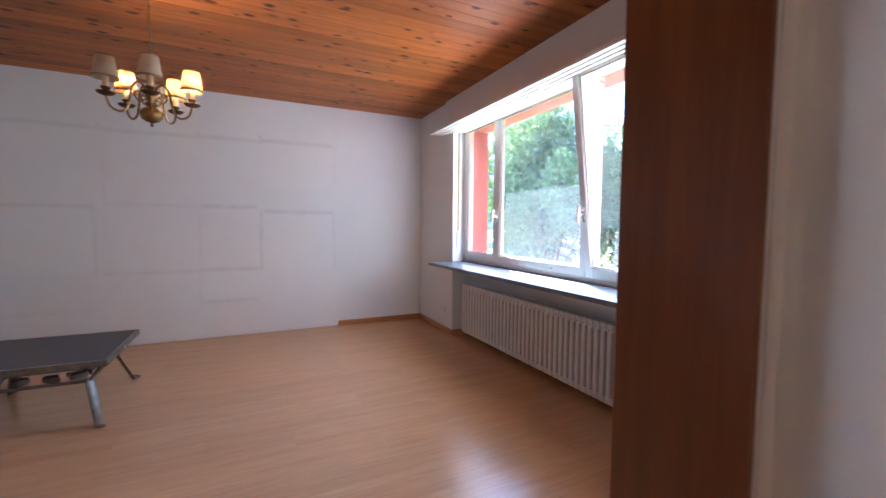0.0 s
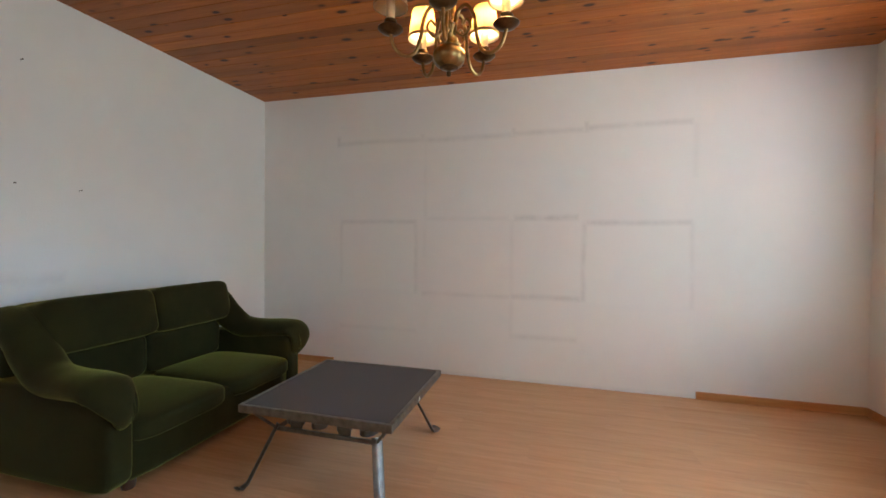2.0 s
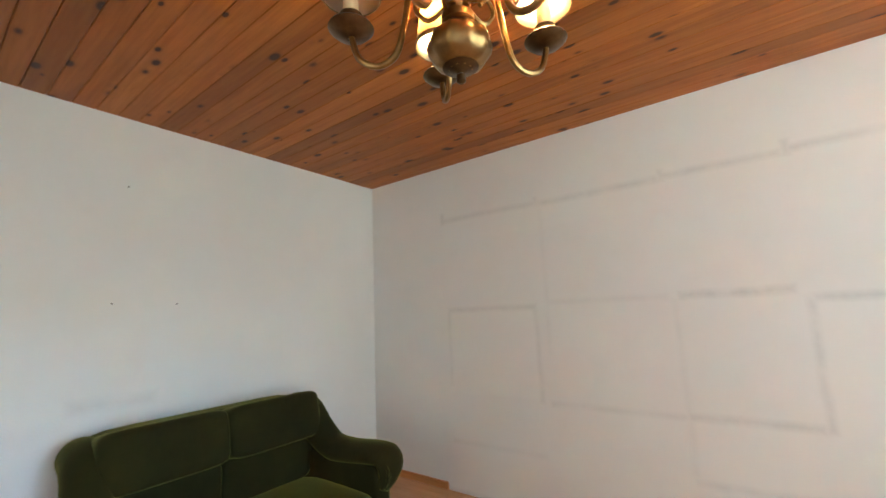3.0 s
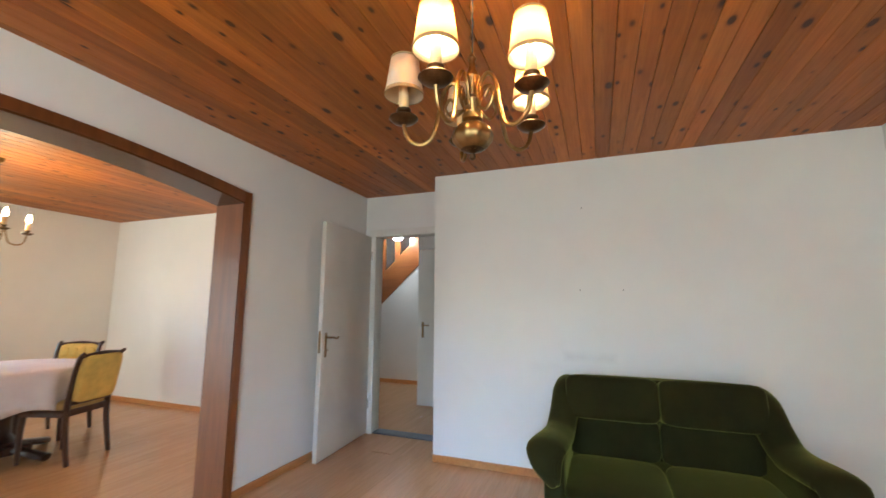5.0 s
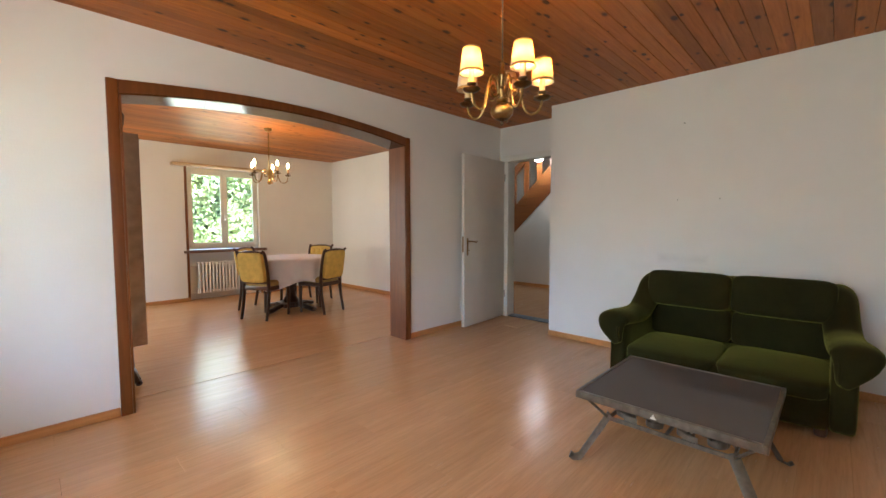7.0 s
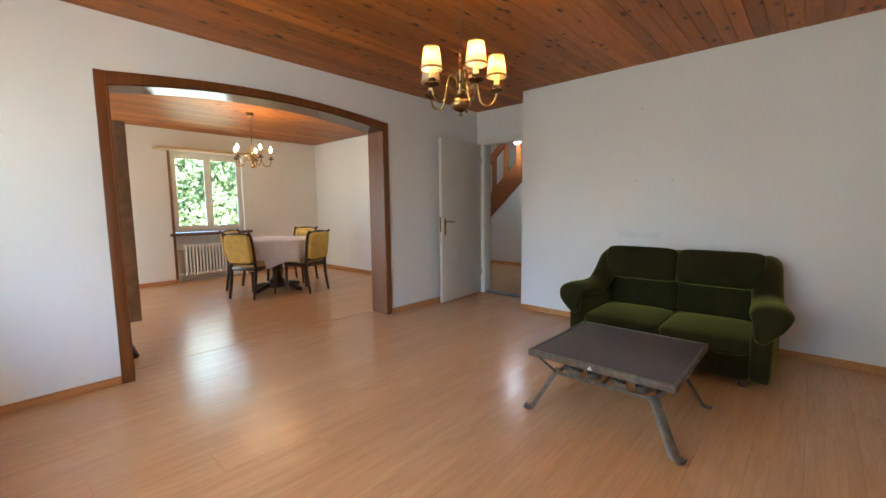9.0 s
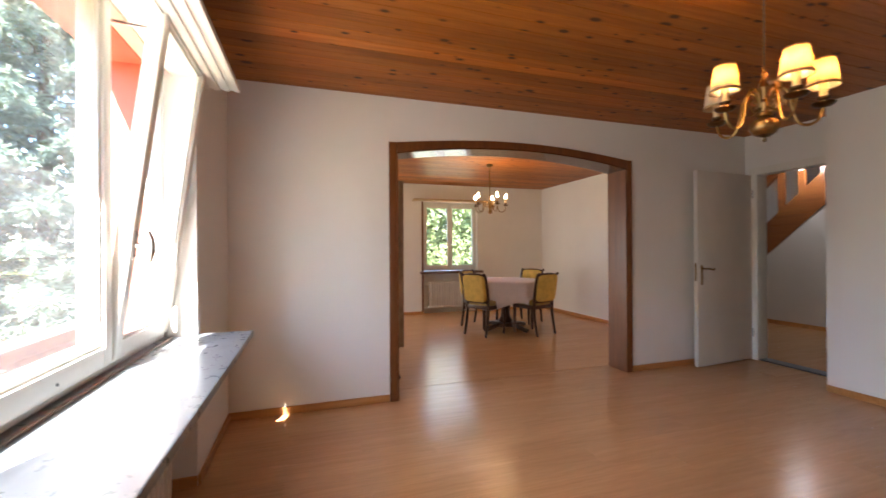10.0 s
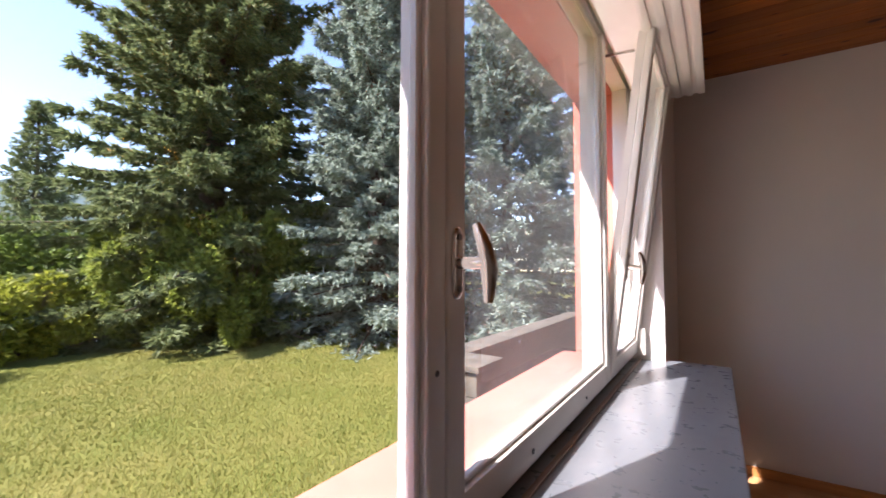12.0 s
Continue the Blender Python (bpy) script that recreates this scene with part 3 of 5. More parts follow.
def build_trims():
    h, t = 0.055, 0.014

    def board(name, x0, x1, y0, y1):
        structure(name, bx(x0, x1, y0, y1, 0.0, h, 0.003, 1), M_BASE, "brown wooden baseboard")
    board("baseboard", XW, -1.80, YN - t, YN)
    board("baseboard", 1.14, XE, YN - t, YN)
    board("baseboard", XW, XW + t, YC, YN - t)
    board("baseboard", -2.85, A_W - 0.062, YA, YA + t)
    board("baseboard", A_E + 0.062, XE, YA, YA + t)
    board("baseboard", XE - t, XE, YA + t, W_S)
    board("baseboard", XE - t, XE, W_N, YN - t)
    board("baseboard", 2.335 - t, 2.335, W_S, W_N)
    board("baseboard", XE, 2.335 - t, W_S, W_S + t)
    board("baseboard", XE, 2.335 - t, W_N - t, W_N)
    board("baseboard", DW, DW + t, DS + t, YS)
    board("baseboard", DW, -1.52, DS, DS + t)
    board("baseboard", -0.43, XE, DS, DS + t)
    # arch casing on the living room side, reveal lining
    arch = thing("arch_casing", pose(0, YA, 0), "brown stained wooden casing of the wide arch", "casing")
    arch["kind"] = "structure"
    w, f = 0.06, 0.022
    part("jamb_casing", bx(A_W - w, A_W - 0.001, 0.0, f, 0, 2.075, 0.004), M_TRIM, arch)
    part("jamb_casing", bx(A_E + 0.001, A_E + w, 0.0, f, 0, 2.075, 0.004), M_TRIM, arch)
    lo = arch_top(A_W, A_E, 0.0)
    hi = [(x, z + 0.06 + 0.02 * abs(2 * i / 24 - 1) ** 3) for i, (x, z) in enumerate(lo)]
    part("head_casing", prism(BM(), lo + list(reversed(hi)), 0.0, f - 0.002), M_TRIM, arch)
    part("reveal_lining", bx(A_W, A_W + 0.012, -0.235, f - 0.003, 0, 1.99), M_TRIM, arch)
    part("reveal_lining", bx(A_E - 0.012, A_E, -0.235, f - 0.003, 0, 1.99), M_TRIM, arch)
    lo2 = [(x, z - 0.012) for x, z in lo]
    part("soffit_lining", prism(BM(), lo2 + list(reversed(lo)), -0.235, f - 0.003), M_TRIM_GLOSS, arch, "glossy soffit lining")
    part("back_casing", bx(A_E, A_E + 0.05, -0.26, -0.241, 0, 2.03, 0.003), M_PAINT, arch, "white painted casing edge")


def build_door():
    d = tagged(new("door_1"), "white painted hall door standing open against the wall", "door", kind="structure")
    d.matrix_world = pose(-2.975, 0.985, 0.0, 0, 0, 4.0)
    leaf = part("leaf", bx(0.0, 0.86, -0.04, 0.0, 0.012, 2.0, 0.003), M_DOOR, d)
    part("keyhole_plate", bx(0.785, 0.815, 0.0, 0.004, 0.84, 1.04, 0.002), M_BRASS, leaf, "brass handle plate")
    hd = sweep(BM(), [(0.80, 0.0, 1.005), (0.80, 0.05, 1.005), (0.79, 0.055, 1.007), (0.745, 0.055, 1.0), (0.71, 0.055, 0.992), (0.685, 0.055, 1.004)], 0.008, 8, steps=3)
    part("handle", hd, M_BRASS, leaf, "brass lever handle")
    part("key", sweep(BM(), [(0.80, 0.0, 0.90), (0.80, 0.03, 0.90)], 0.004, 6), M_BRASS, leaf)
    part("lock_edge", bx(0.86, 0.862, -0.03, -0.01, 0.88, 1.06), M_BRASS, leaf)
    for z in (0.25, 1.75):
        part("hinge", lathe(BM(), [(0.008, 0), (0.008, 0.09)], 8, (-0.006, 0.004, z)), M_STEEL, leaf)
    fr = tagged(new("door_frame"), "white painted door frame with casing", "door frame", kind="structure")
    part("jamb", bx(XD - 0.13, XD + 0.02, 0.955, 1.035, 0, 2.0, 0.003), M_PAINT, fr)
    part("jamb", bx(XD - 0.13, XD + 0.02, 1.765, YC - 0.003, 0, 2.0, 0.003), M_PAINT, fr)
    part("head", bx(XD - 0.13, XD + 0.02, 0.955, YC - 0.003, 2.0, 2.075, 0.003), M_PAINT, fr)
    structure("door_threshold", bx(XD - 0.14, XD + 0.0, 1.035, 1.765, 0.0, 0.014, 0.005), M_GREY, "grey threshold strip")
    # hall door seen through the opening
    h = tagged(new("door_2"), "white closed door across the hall", "door", kind="structure")
    h.matrix_world = pose(-4.2, 0.985, 0)
    part("leaf", bx(-0.04, 0.0, 0, 0.8, 0.01, 2.02, 0.003), M_DOOR, h)
    part("handle", sweep(BM(), [(0, 0.07, 1.02), (0.05, 0.07, 1.02), (0.055, 0.08, 1.02), (0.055, 0.18, 1.02)], 0.008, 8), M_BRASS, h, "brass lever handle")
    part("keyhole_plate", bx(0, 0.004, 0.055, 0.085, 0.86, 1.06, 0.001), M_BRASS, h)


def build_stairs():
    st = thing("staircase", pose(-5.5, 0, 0), "brown wooden staircase with closed stringer and flat balusters", "staircase")
    sl, y0, y1 = 0.94, -1.55, 1.6

    def zb(y):
        return 1.56 + sl * y
    part("stringer", prism(BM(), [(y0, zb(y0)), (y1, zb(y1)), (y1, zb(y1) + 0.52), (y0, zb(y0) + 0.52)], -0.03, 0.03, "x"), M_STAIR, st)
    part("handrail", prism(BM(), [(y0, zb(y0) + 1.12), (y1, zb(y1) + 1.12), (y1, zb(y1) + 1.28), (y0, zb(y0) + 1.28)], -0.035, 0.035, "x"), M_STAIR, st)
    y = y0 + 0.12
    while y < y1:
        part("baluster", prism(BM(), [(y - 0.05, zb(y - 0.05) + 0.5), (y + 0.05, zb(y + 0.05) + 0.5), (y + 0.05, zb(y + 0.05) + 1.13), (y - 0.05, zb(y - 0.05) + 1.13)], -0.015, 0.015, "x"), M_STAIR, st)
        y += 0.285
    for i in range(12):
        y = y0 + i * 0.26
        part("tread", bx(-0.8, -0.031, y, y + 0.28, zb(y) + 0.30, zb(y) + 0.34, 0.004), M_STAIR, st)
    structure("wall_under_stairs", prism(BM(), [(-1.65, 0), (0.95, 0), (0.95, zb(0.95)), (-1.65, zb(-1.65))], -5.52, -5.48, "x"), M_WALL, "white wall under the staircase")
    structure("baseboard", bx(-5.48, -5.465, -1.65, 0.95, 0, 0.06), M_BASE, "brown wooden baseboard")
    structure("wall_hall_closet", box(bx(-4.26, -4.2, 1.79, 3.45, 0, 3.6), -4.26, -4.2, 0.98, 1.79, 2.03, 3.6), M_WALL, "white hall wall with a door")
    lamp = thing("hall_lamp", pose(-5.25, 0.12, 2.42), "small lit white glass pendant lamp in the stairwell", "lamp")
    part("glass_bowl", lathe(BM(), [(0.015, -0.07), (0.06, -0.055), (0.09, -0.015), (0.095, 0.03)], 20), emitter("hall_lamp_glow", (1, 0.95, 0.9), 3.5), lamp)
    part("canopy", lathe(BM(), [(0.095, 0.03), (0.08, 0.05), (0.015, 0.06), (0.008, 0.2), (0.008, 1.18)], 16), M_PAINT, lamp)


def build_windows():
    w = tagged(new("window_1"), "wide white painted window with one sash tilted inwards", "window", kind="structure")
    w.matrix_world = pose(0, 0, 0)
    x0, x1 = 2.295, 2.365
    lo, hi = SILL + 0.005, HEAD
    part("frame_head", bx(x0, x1, W_S, W_N, hi - 0.06, hi, 0.004), M_PAINT, w)
    part("frame_bottom", bx(x0, x1, W_S, W_N, lo, lo + 0.045, 0.004), M_PAINT, w)
    part("frame_side", bx(x0, x1, W_S, W_S + 0.045, lo + 0.045, hi - 0.06, 0.003), M_PAINT, w)
    part("frame_side", bx(x0, x1, W_N - 0.045, W_N, lo + 0.045, hi - 0.06, 0.003), M_PAINT, w)
    part("mullion", bx(x0 + 0.03, 2.345, 3.445, 3.49, lo + 0.045, hi - 0.06, 0.003), M_PAINT, w)
    part("mullion", bx(x0, x1, 2.33, 2.39, lo + 0.045, hi - 0.06, 0.003), M_PAINT, w)

    def sash(y0, y1, glass, stile=0.055, hx=2.27, lip=0.022):
        s = new("sash")
        s.parent = w
        s.location = (hx, 0, lo + 0.03)
        H = hi - 0.045 - (lo + 0.03)
        d = 0.055
        part("stile", box(bx(0, 0.028, y0, y0 + stile, 0, H, 0.007, 3), 0.028, d, y0 + 0.002, y0 + lip, 0, H), M_PAINT, s)
        part("stile", box(bx(0, 0.028, y1 - stile, y1, 0, H, 0.007, 3), 0.028, d, y1 - lip, y1 - 0.002, 0, H), M_PAINT, s)
        part("rail", box(bx(0.002, 0.028, y0 + stile, y1 - stile, 0, 0.068, 0.006, 2), 0.028, d, y0 + 0.022, y1 - 0.022, 0, 0.045), M_PAINT, s)
        part("rail", box(bx(0.002, 0.028, y0 + stile, y1 - stile, H - stile, H, 0.006, 2), 0.028, d, y0 + 0.022, y1 - 0.022, H - 0.03, H), M_PAINT, s)
        part("pane", bx(0.028, 0.032, y0 + 0.02, y1 - 0.02, 0.043, H - 0.03), glass, s, smooth=False)
        for ya, yb, za, zb in ((y0 + stile, y0 + stile + 0.012, 0.068, H - stile), (y1 - stile - 0.012, y1 - stile, 0.068, H - stile), (y0 + stile + 0.012, y1 - stile - 0.012, 0.068, 0.08), (y0 + stile + 0.012, y1 - stile - 0.012, H - stile - 0.012, H - stile)):
            part("glazing_bead", bx(0.012, 0.0275, ya, yb, za, zb, 0.003, 1), M_PAINT, s)
        return s
    sash(3.469, W_N - 0.02, M_GLASS, 0.046, lip=0.043)
    sash(2.365, 3.465, M_DUSTY, 0.053)
    t = sash(W_S + 0.02, 2.357, M_DUSTY)
    t.rotation_euler = (0, radians(-7.5), 0)

    def handle(y, z, x, parent=None):
        h = new("handle")
        h.parent = parent or w
        part("rosette", soft(BM(), (x - 0.001, y, z), (0.006, 0.015, 0.056), 3.2, 6), M_STEEL, h, smooth="all")
        for dz in (-0.04, 0.04):
            part("screw", lathe(BM(), [(0.005, 0), (0.005, 0.002)], 10), M_GREY, h).matrix_local = pose(x - 0.006, y, z + dz, 0, -90, 0)
        part("neck", sweep(BM(), [(x, y, z), (x - 0.048, y, z)], 0.010, 10), M_STEEL, h)
        part("grip", sweep(BM(), [(x - 0.036, y, z + 0.058), (x - 0.050, y, z + 0.025), (x - 0.057, y, z - 0.012), (x - 0.056, y, z - 0.058)], [0.007, 0.012, 0.013, 0.007], 10, steps=4), M_STEEL, h, "curved nickel grip")
        return h
    handle(3.442, 1.238, 2.27)
    handle(2.33, 1.238 - lo - 0.03, 0.0, t)
    for y, z, r in ((3.493, 1.08, 0.005), (3.13, 0.838, 0.006), (2.7, 0.838, 0.005)):
        part("screw", sweep(BM(), [(2.2695, y, z), (2.2715, y, z)], r, 8), M_GREY, w, "dark screw hole")
    part("sash_latch", bx(2.23, 2.268, W_S + 0.035, W_S + 0.047, SILL + 0.03, SILL + 0.16, 0.004), M_PAINT, w, "white painted latch lever")
    part("stay_arm", sweep(BM(), [(2.31, 2.29, 2.08), (2.185, 2.25, 2.09)], 0.006, 6), M_STEEL, w)
    structure("window_sill", bx(1.89, 2.36, W_S - 0.055, W_N + 0.035, SILL - 0.03, SILL, 0.004), M_STONE, "grey stone window sill with sun patches")
    structure("sill_strip", bx(2.25, 2.265, W_S, W_N, SILL, SILL + 0.007, 0.002), M_SILLWOOD, "brown wooden strip along the sash foot")
    structure("niche_lintel", bx(2.30, 2.335, W_S, W_N, SILL - 0.12, SILL - 0.03), M_WALL, "white strip under the sill")
    # outer sill and pink reveals
    ext = tagged(new("facade_reveal"), "pink plastered outer window reveal", "facade", kind="structure")
    part("outer_sill", bx(2.37, OUT + 0.09, W_S - 0.02, W_N + 0.02, SILL - 0.05, SILL - 0.005, 0.006), M_PINK, ext)
    part("reveal_side", bx(2.37, OUT + 0.006, W_S - 0.02, W_S + 0.006, SILL - 0.003, HEAD), M_PINK, ext)
    part("reveal_side", bx(2.37, OUT + 0.006, W_N - 0.006, W_N + 0.02, SILL - 0.003, HEAD), M_PINK, ext)
    part("reveal_head", bx(2.37, OUT + 0.006, W_S, W_N, HEAD - 0.06, HEAD + 0.006), M_PINK, ext)
    part("plaster", box(box(box(box(box(bx(OUT, OUT + 0.02, -3.6, -2.9, -0.6, 3.0), OUT, OUT + 0.02, -2.05, W_S - 0.02, -0.6, 3.0), OUT, OUT + 0.02, -2.9, -2.05, 2.15, 3.0), OUT, OUT + 0.02, W_N + 0.02, 5.4, -0.6, 3.0), OUT, OUT + 0.02, W_S - 0.02, W_N + 0.02, -0.6, SILL - 0.05), OUT, OUT + 0.02, W_S - 0.02, W_N + 0.02, HEAD, 3.0), M_PINK, ext)
    # shutter box and curtain board
    structure("shutter_box", bx(XE - 0.03, XE, 1.60, 4.22, 2.125, CE), M_WALL, "white roller shutter box above the window")
    cb = thing("curtain_board", pose(0, 0, 2.096), "white curtain board with three rail grooves above the window", "curtain rail")
    part("board", bx(1.962, 2.265, 1.61, 4.285, 0.008, 0.028, 0.002), M_PAINT, cb)
    for i, x in enumerate((1.962, 2.012, 2.062, 2.112)):
        part("rail", bx(x, x + 0.028, 1.612, 4.283, 0.0, 0.0085, 0.002), M_PAINT, cb)
    # shutter strap and its guide
    sg = thing("shutter_strap", pose(2.20, W_N - 0.002, 0), "grey roller shutter strap with its winder box", "strap")
    part("strap", bx(0.0, 0.018, -0.004, -0.001, 1.10, 2.15), M_BEIGE, sg)
    part("winder", bx(-0.006, 0.022, -0.016, 0.0, 0.92, 1.09, 0.003), M_PAINT, sg)
    # dining window
    w2 = tagged(new("window_2"), "white painted two-sash dining room window", "window", kind="structure")
    a, b, y0 = -1.52, -0.43, DS - 0.12
    part("frame_head", bx(a, b, y0, y0 + 0.05, 2.05, 2.11, 0.003), M_PAINT, w2)
    part("frame_bottom", bx(a, b, y0, y0 + 0.05, 0.81, 0.86, 0.003), M_PAINT, w2)
    part("frame_side", bx(a, a + 0.04, y0, y0 + 0.05, 0.86, 2.05, 0.003), M_PAINT, w2)
    part("frame_side", bx(b - 0.04, b, y0, y0 + 0.05, 0.86, 2.05, 0.003), M_PAINT, w2)
    for xa, xb in ((a + 0.03, -0.976), (-0.974, b - 0.03)):
        s = new("sash")
        s.parent = w2
        part("stile", bx(xa, xa + 0.05, y0 + 0.03, y0 + 0.075, 0.85, 2.06, 0.004), M_PAINT, s)
        part("stile", bx(xb - 0.05, xb, y0 + 0.03, y0 + 0.075, 0.85, 2.06, 0.004), M_PAINT, s)
        part("rail", bx(xa + 0.05, xb - 0.05, y0 + 0.03, y0 + 0.073, 0.85, 0.91, 0.004), M_PAINT, s)
        part("rail", bx(xa + 0.05, xb - 0.05, y0 + 0.03, y0 + 0.073, 2.00, 2.06, 0.004), M_PAINT, s)
        part("pane", bx(xa + 0.045, xb - 0.045, y0 + 0.05, y0 + 0.054, 0.905, 2.005), M_GLASS, s, smooth=False)
    part("handle", sweep(BM(), [(-0.975, y0 + 0.075, 1.36), (-0.975, y0 + 0.11, 1.36), (-0.975, y0 + 0.12, 1.28)], 0.008, 8), M_STEEL, w2)
    # glazed east door, unseen and added only to brighten the dining room
    d3 = tagged(new("door_3"), "added unseen glazed door that lets light into the dining room", "door", kind="structure")
    for ya, yb in ((-2.9, -2.05),):
        part("stile", bx(2.33, 2.39, ya, ya + 0.09, 0.0, 2.15, 0.004), M_PAINT, d3)
        part("stile", bx(2.33, 2.39, yb - 0.09, yb, 0.0, 2.15, 0.004), M_PAINT, d3)
        part("rail", bx(2.33, 2.39, ya + 0.09, yb - 0.09, 0.0, 0.12, 0.004), M_PAINT, d3)
        part("rail", bx(2.33, 2.39, ya + 0.09, yb - 0.09, 2.05, 2.15, 0.004), M_PAINT, d3)
        part("pane", bx(2.358, 2.362, ya + 0.085, yb - 0.085, 0.115, 2.055), M_GLASS, d3, smooth=False)
    structure("window_sill_dining", bx(-1.62, -0.36, DS - 0.08, DS + 0.07, 0.755, 0.80, 0.004), M_SILLWOOD, "dark brown sill under the dining window")
    structure("window_trim", bx(-0.43, -0.395, DS + 0.001, DS + 0.014, 0.056, 2.108, 0.003), M_TRIM, "brown wooden strip beside the dining window")
    cb = thing("curtain_board", pose(0, 0, 2.11), "tan wooden curtain board above the dining window", "curtain rail")
    part("board", bx(-1.70, -0.22, DS + 0.002, DS + 0.15, 0.0, 0.04, 0.003), M_BOARD, cb)


def radiator(name, m, length, n, height, depth, label, flip=False):
    r = thing(name, m, label, "radiator")
    for i in range(n):
        y = (i + 0.5) / n * length
        b = BM()
        p = length / n * 0.27
        box(b, 0.0, depth, y - p, y + p, 0.03, height - 0.03, 0.010, 3)
        box(b, 0.004, depth - 0.004, y - p * 1.72, y + p * 1.72, height - 0.055, height, 0.012, 2)
        box(b, 0.004, depth - 0.004, y - p * 1.72, y + p * 1.72, 0.0, 0.05, 0.012, 2)
        part("column", b, M_RAD, r)
    def e(d):
        return length - d if flip else d
    part("valve", sweep(BM(), [(depth / 2, e(-0.08), height - 0.05), (depth / 2, e(0.0), height - 0.05)], 0.018, 10), M_RAD, r, "white thermostat valve")
    part("pipe", sweep(BM(), [(depth / 2, e(-0.06), height - 0.05), (depth / 2, e(-0.09), height - 0.05), (depth / 2, e(-0.20) if not flip else e(-0.11), height - 0.05)], 0.009, 8), M_RAD, r)
    part("pipe", sweep(BM(), [(depth / 2, e(0.02), 0.02), (depth / 2, e(-0.05), 0.015), (depth / 2 + 0.03, e(-0.08), 0.0), (depth / 2 + 0.04, e(-0.10), -0.01)], 0.009, 8, steps=3), M_RAD, r)
    part("bracket", bx(depth, depth + 0.042, 0.1, 0.13, height * 0.2, height * 0.8), M_RAD, r)
    part("bracket", bx(depth, depth + 0.042, length - 0.13, length - 0.1, height * 0.2, height * 0.8), M_RAD, r)
    return r


def build_sofa():
    # local: x forward from the wall, y along the sofa
    s = thing("sofa", pose(-2.53, 3.55, 0), "dark olive green velvet two-seat sofa with rolled arms", "sofa")
    H = 0.63
    b = BM()
    soft(b, (0.47, 0, 0.165), (0.42, H - 0.06, 0.125), 14, 8)
    part("base", b, M_VELVET, s, smooth="all")
    b = BM()
    soft(b, (0.10, 0, 0.42), (0.09, H - 0.03, 0.37), 9, 8)
    part("back", b, M_VELVET, s, smooth="all")
    for sy in (-1, 1):
        b = BM()
        soft(b, (0.60, sy * 0.276, 0.265), (0.335, 0.276, 0.056), 5.5, 14, 0.22)
        part("seat_cushion", b, M_VELVET, s, smooth="all")
        b = BM()
        soft(b, (0.225, sy * 0.276, 0.43), (0.095, 0.277, 0.13), 7.0, 12)
        part("lower_back_cushion", b, M_VELVET, s, smooth="all")
        b = BM()
        rot = Matrix.Translation((0.235, 0, 0.655)) @ Matrix.Rotation(radians(-12), 4, "Y") @ Matrix.Translation((-0.235, 0, -0.655))
        soft(b, (0.265, sy * 0.28, 0.668), (0.145, 0.2805, 0.138), 7.5, 14, m=rot)
        part("upper_back_cushion", b, M_VELVET, s, smooth="all")
        # side panel and rolled arm
        b = BM()
        soft(b, (0.46, sy * (H - 0.035), 0.25), (0.44, 0.06, 0.21), 9, 8)
        part("side_panel", b, M_VELVET, s, smooth="all")
        a = new("arm")
        a.parent = s
        b = BM()
        Y = sy * (H - 0.03)
        sweep(b, [(0.05, Y - sy * 0.05, 0.64), (0.12, Y - sy * 0.045, 0.70), (0.25, Y - sy * 0.04, 0.675), (0.35, Y - sy * 0.025, 0.575), (0.47, Y - sy * 0.01, 0.495), (0.62, Y + sy * 0.005, 0.485), (0.78, Y + sy * 0.025, 0.495), (0.87, Y + sy * 0.035, 0.49), (0.915, Y + sy * 0.025, 0.45), (0.922, Y + sy * 0.005, 0.39), (0.90, Y - sy * 0.01, 0.33)],
              [0.065, 0.09, 0.095, 0.09, 0.09, 0.098, 0.108, 0.108, 0.09, 0.06, 0.03], 20, [0.07, 0.09, 0.105, 0.095, 0.078, 0.066, 0.060, 0.056, 0.048, 0.036, 0.02], steps=5)
        part("roll", b, M_VELVET, a, smooth="all")
        for k in range(7):
            u = (k - 3) / 3
            b = sweep(BM(), [(0.925, Y + sy * 0.03 + u * 0.066, 0.492 - 0.02 * u * u), (0.948, Y + sy * 0.024 + u * 0.05, 0.445), (0.948, Y + sy * 0.004 + u * 0.032, 0.385), (0.92, Y - sy * 0.01 + u * 0.015, 0.335)], [0.006, 0.009, 0.009, 0.004], 6, steps=3)
            part("pleat", b, M_VELVET, a, smooth="all")
        for fx in (0.13, 0.82):
            part("foot", lathe(BM(), [(0.026, 0), (0.03, 0.02), (0.028, 0.06)], 12, (fx, sy * (H - 0.12), 0)), M_DARKWOOD, s)
    return s


def spiral(cx, cy, r0, turns, start, sgn, z):
    out = []
    n = int(18 * turns)
    for i in range(n + 1):
        u = i / n
        a = start + sgn * 2 * math.pi * turns * u
        r = r0 * (1 - 0.72 * u)
        out.append((cx + r * math.cos(a), cy + r * math.sin(a), z))
    return out


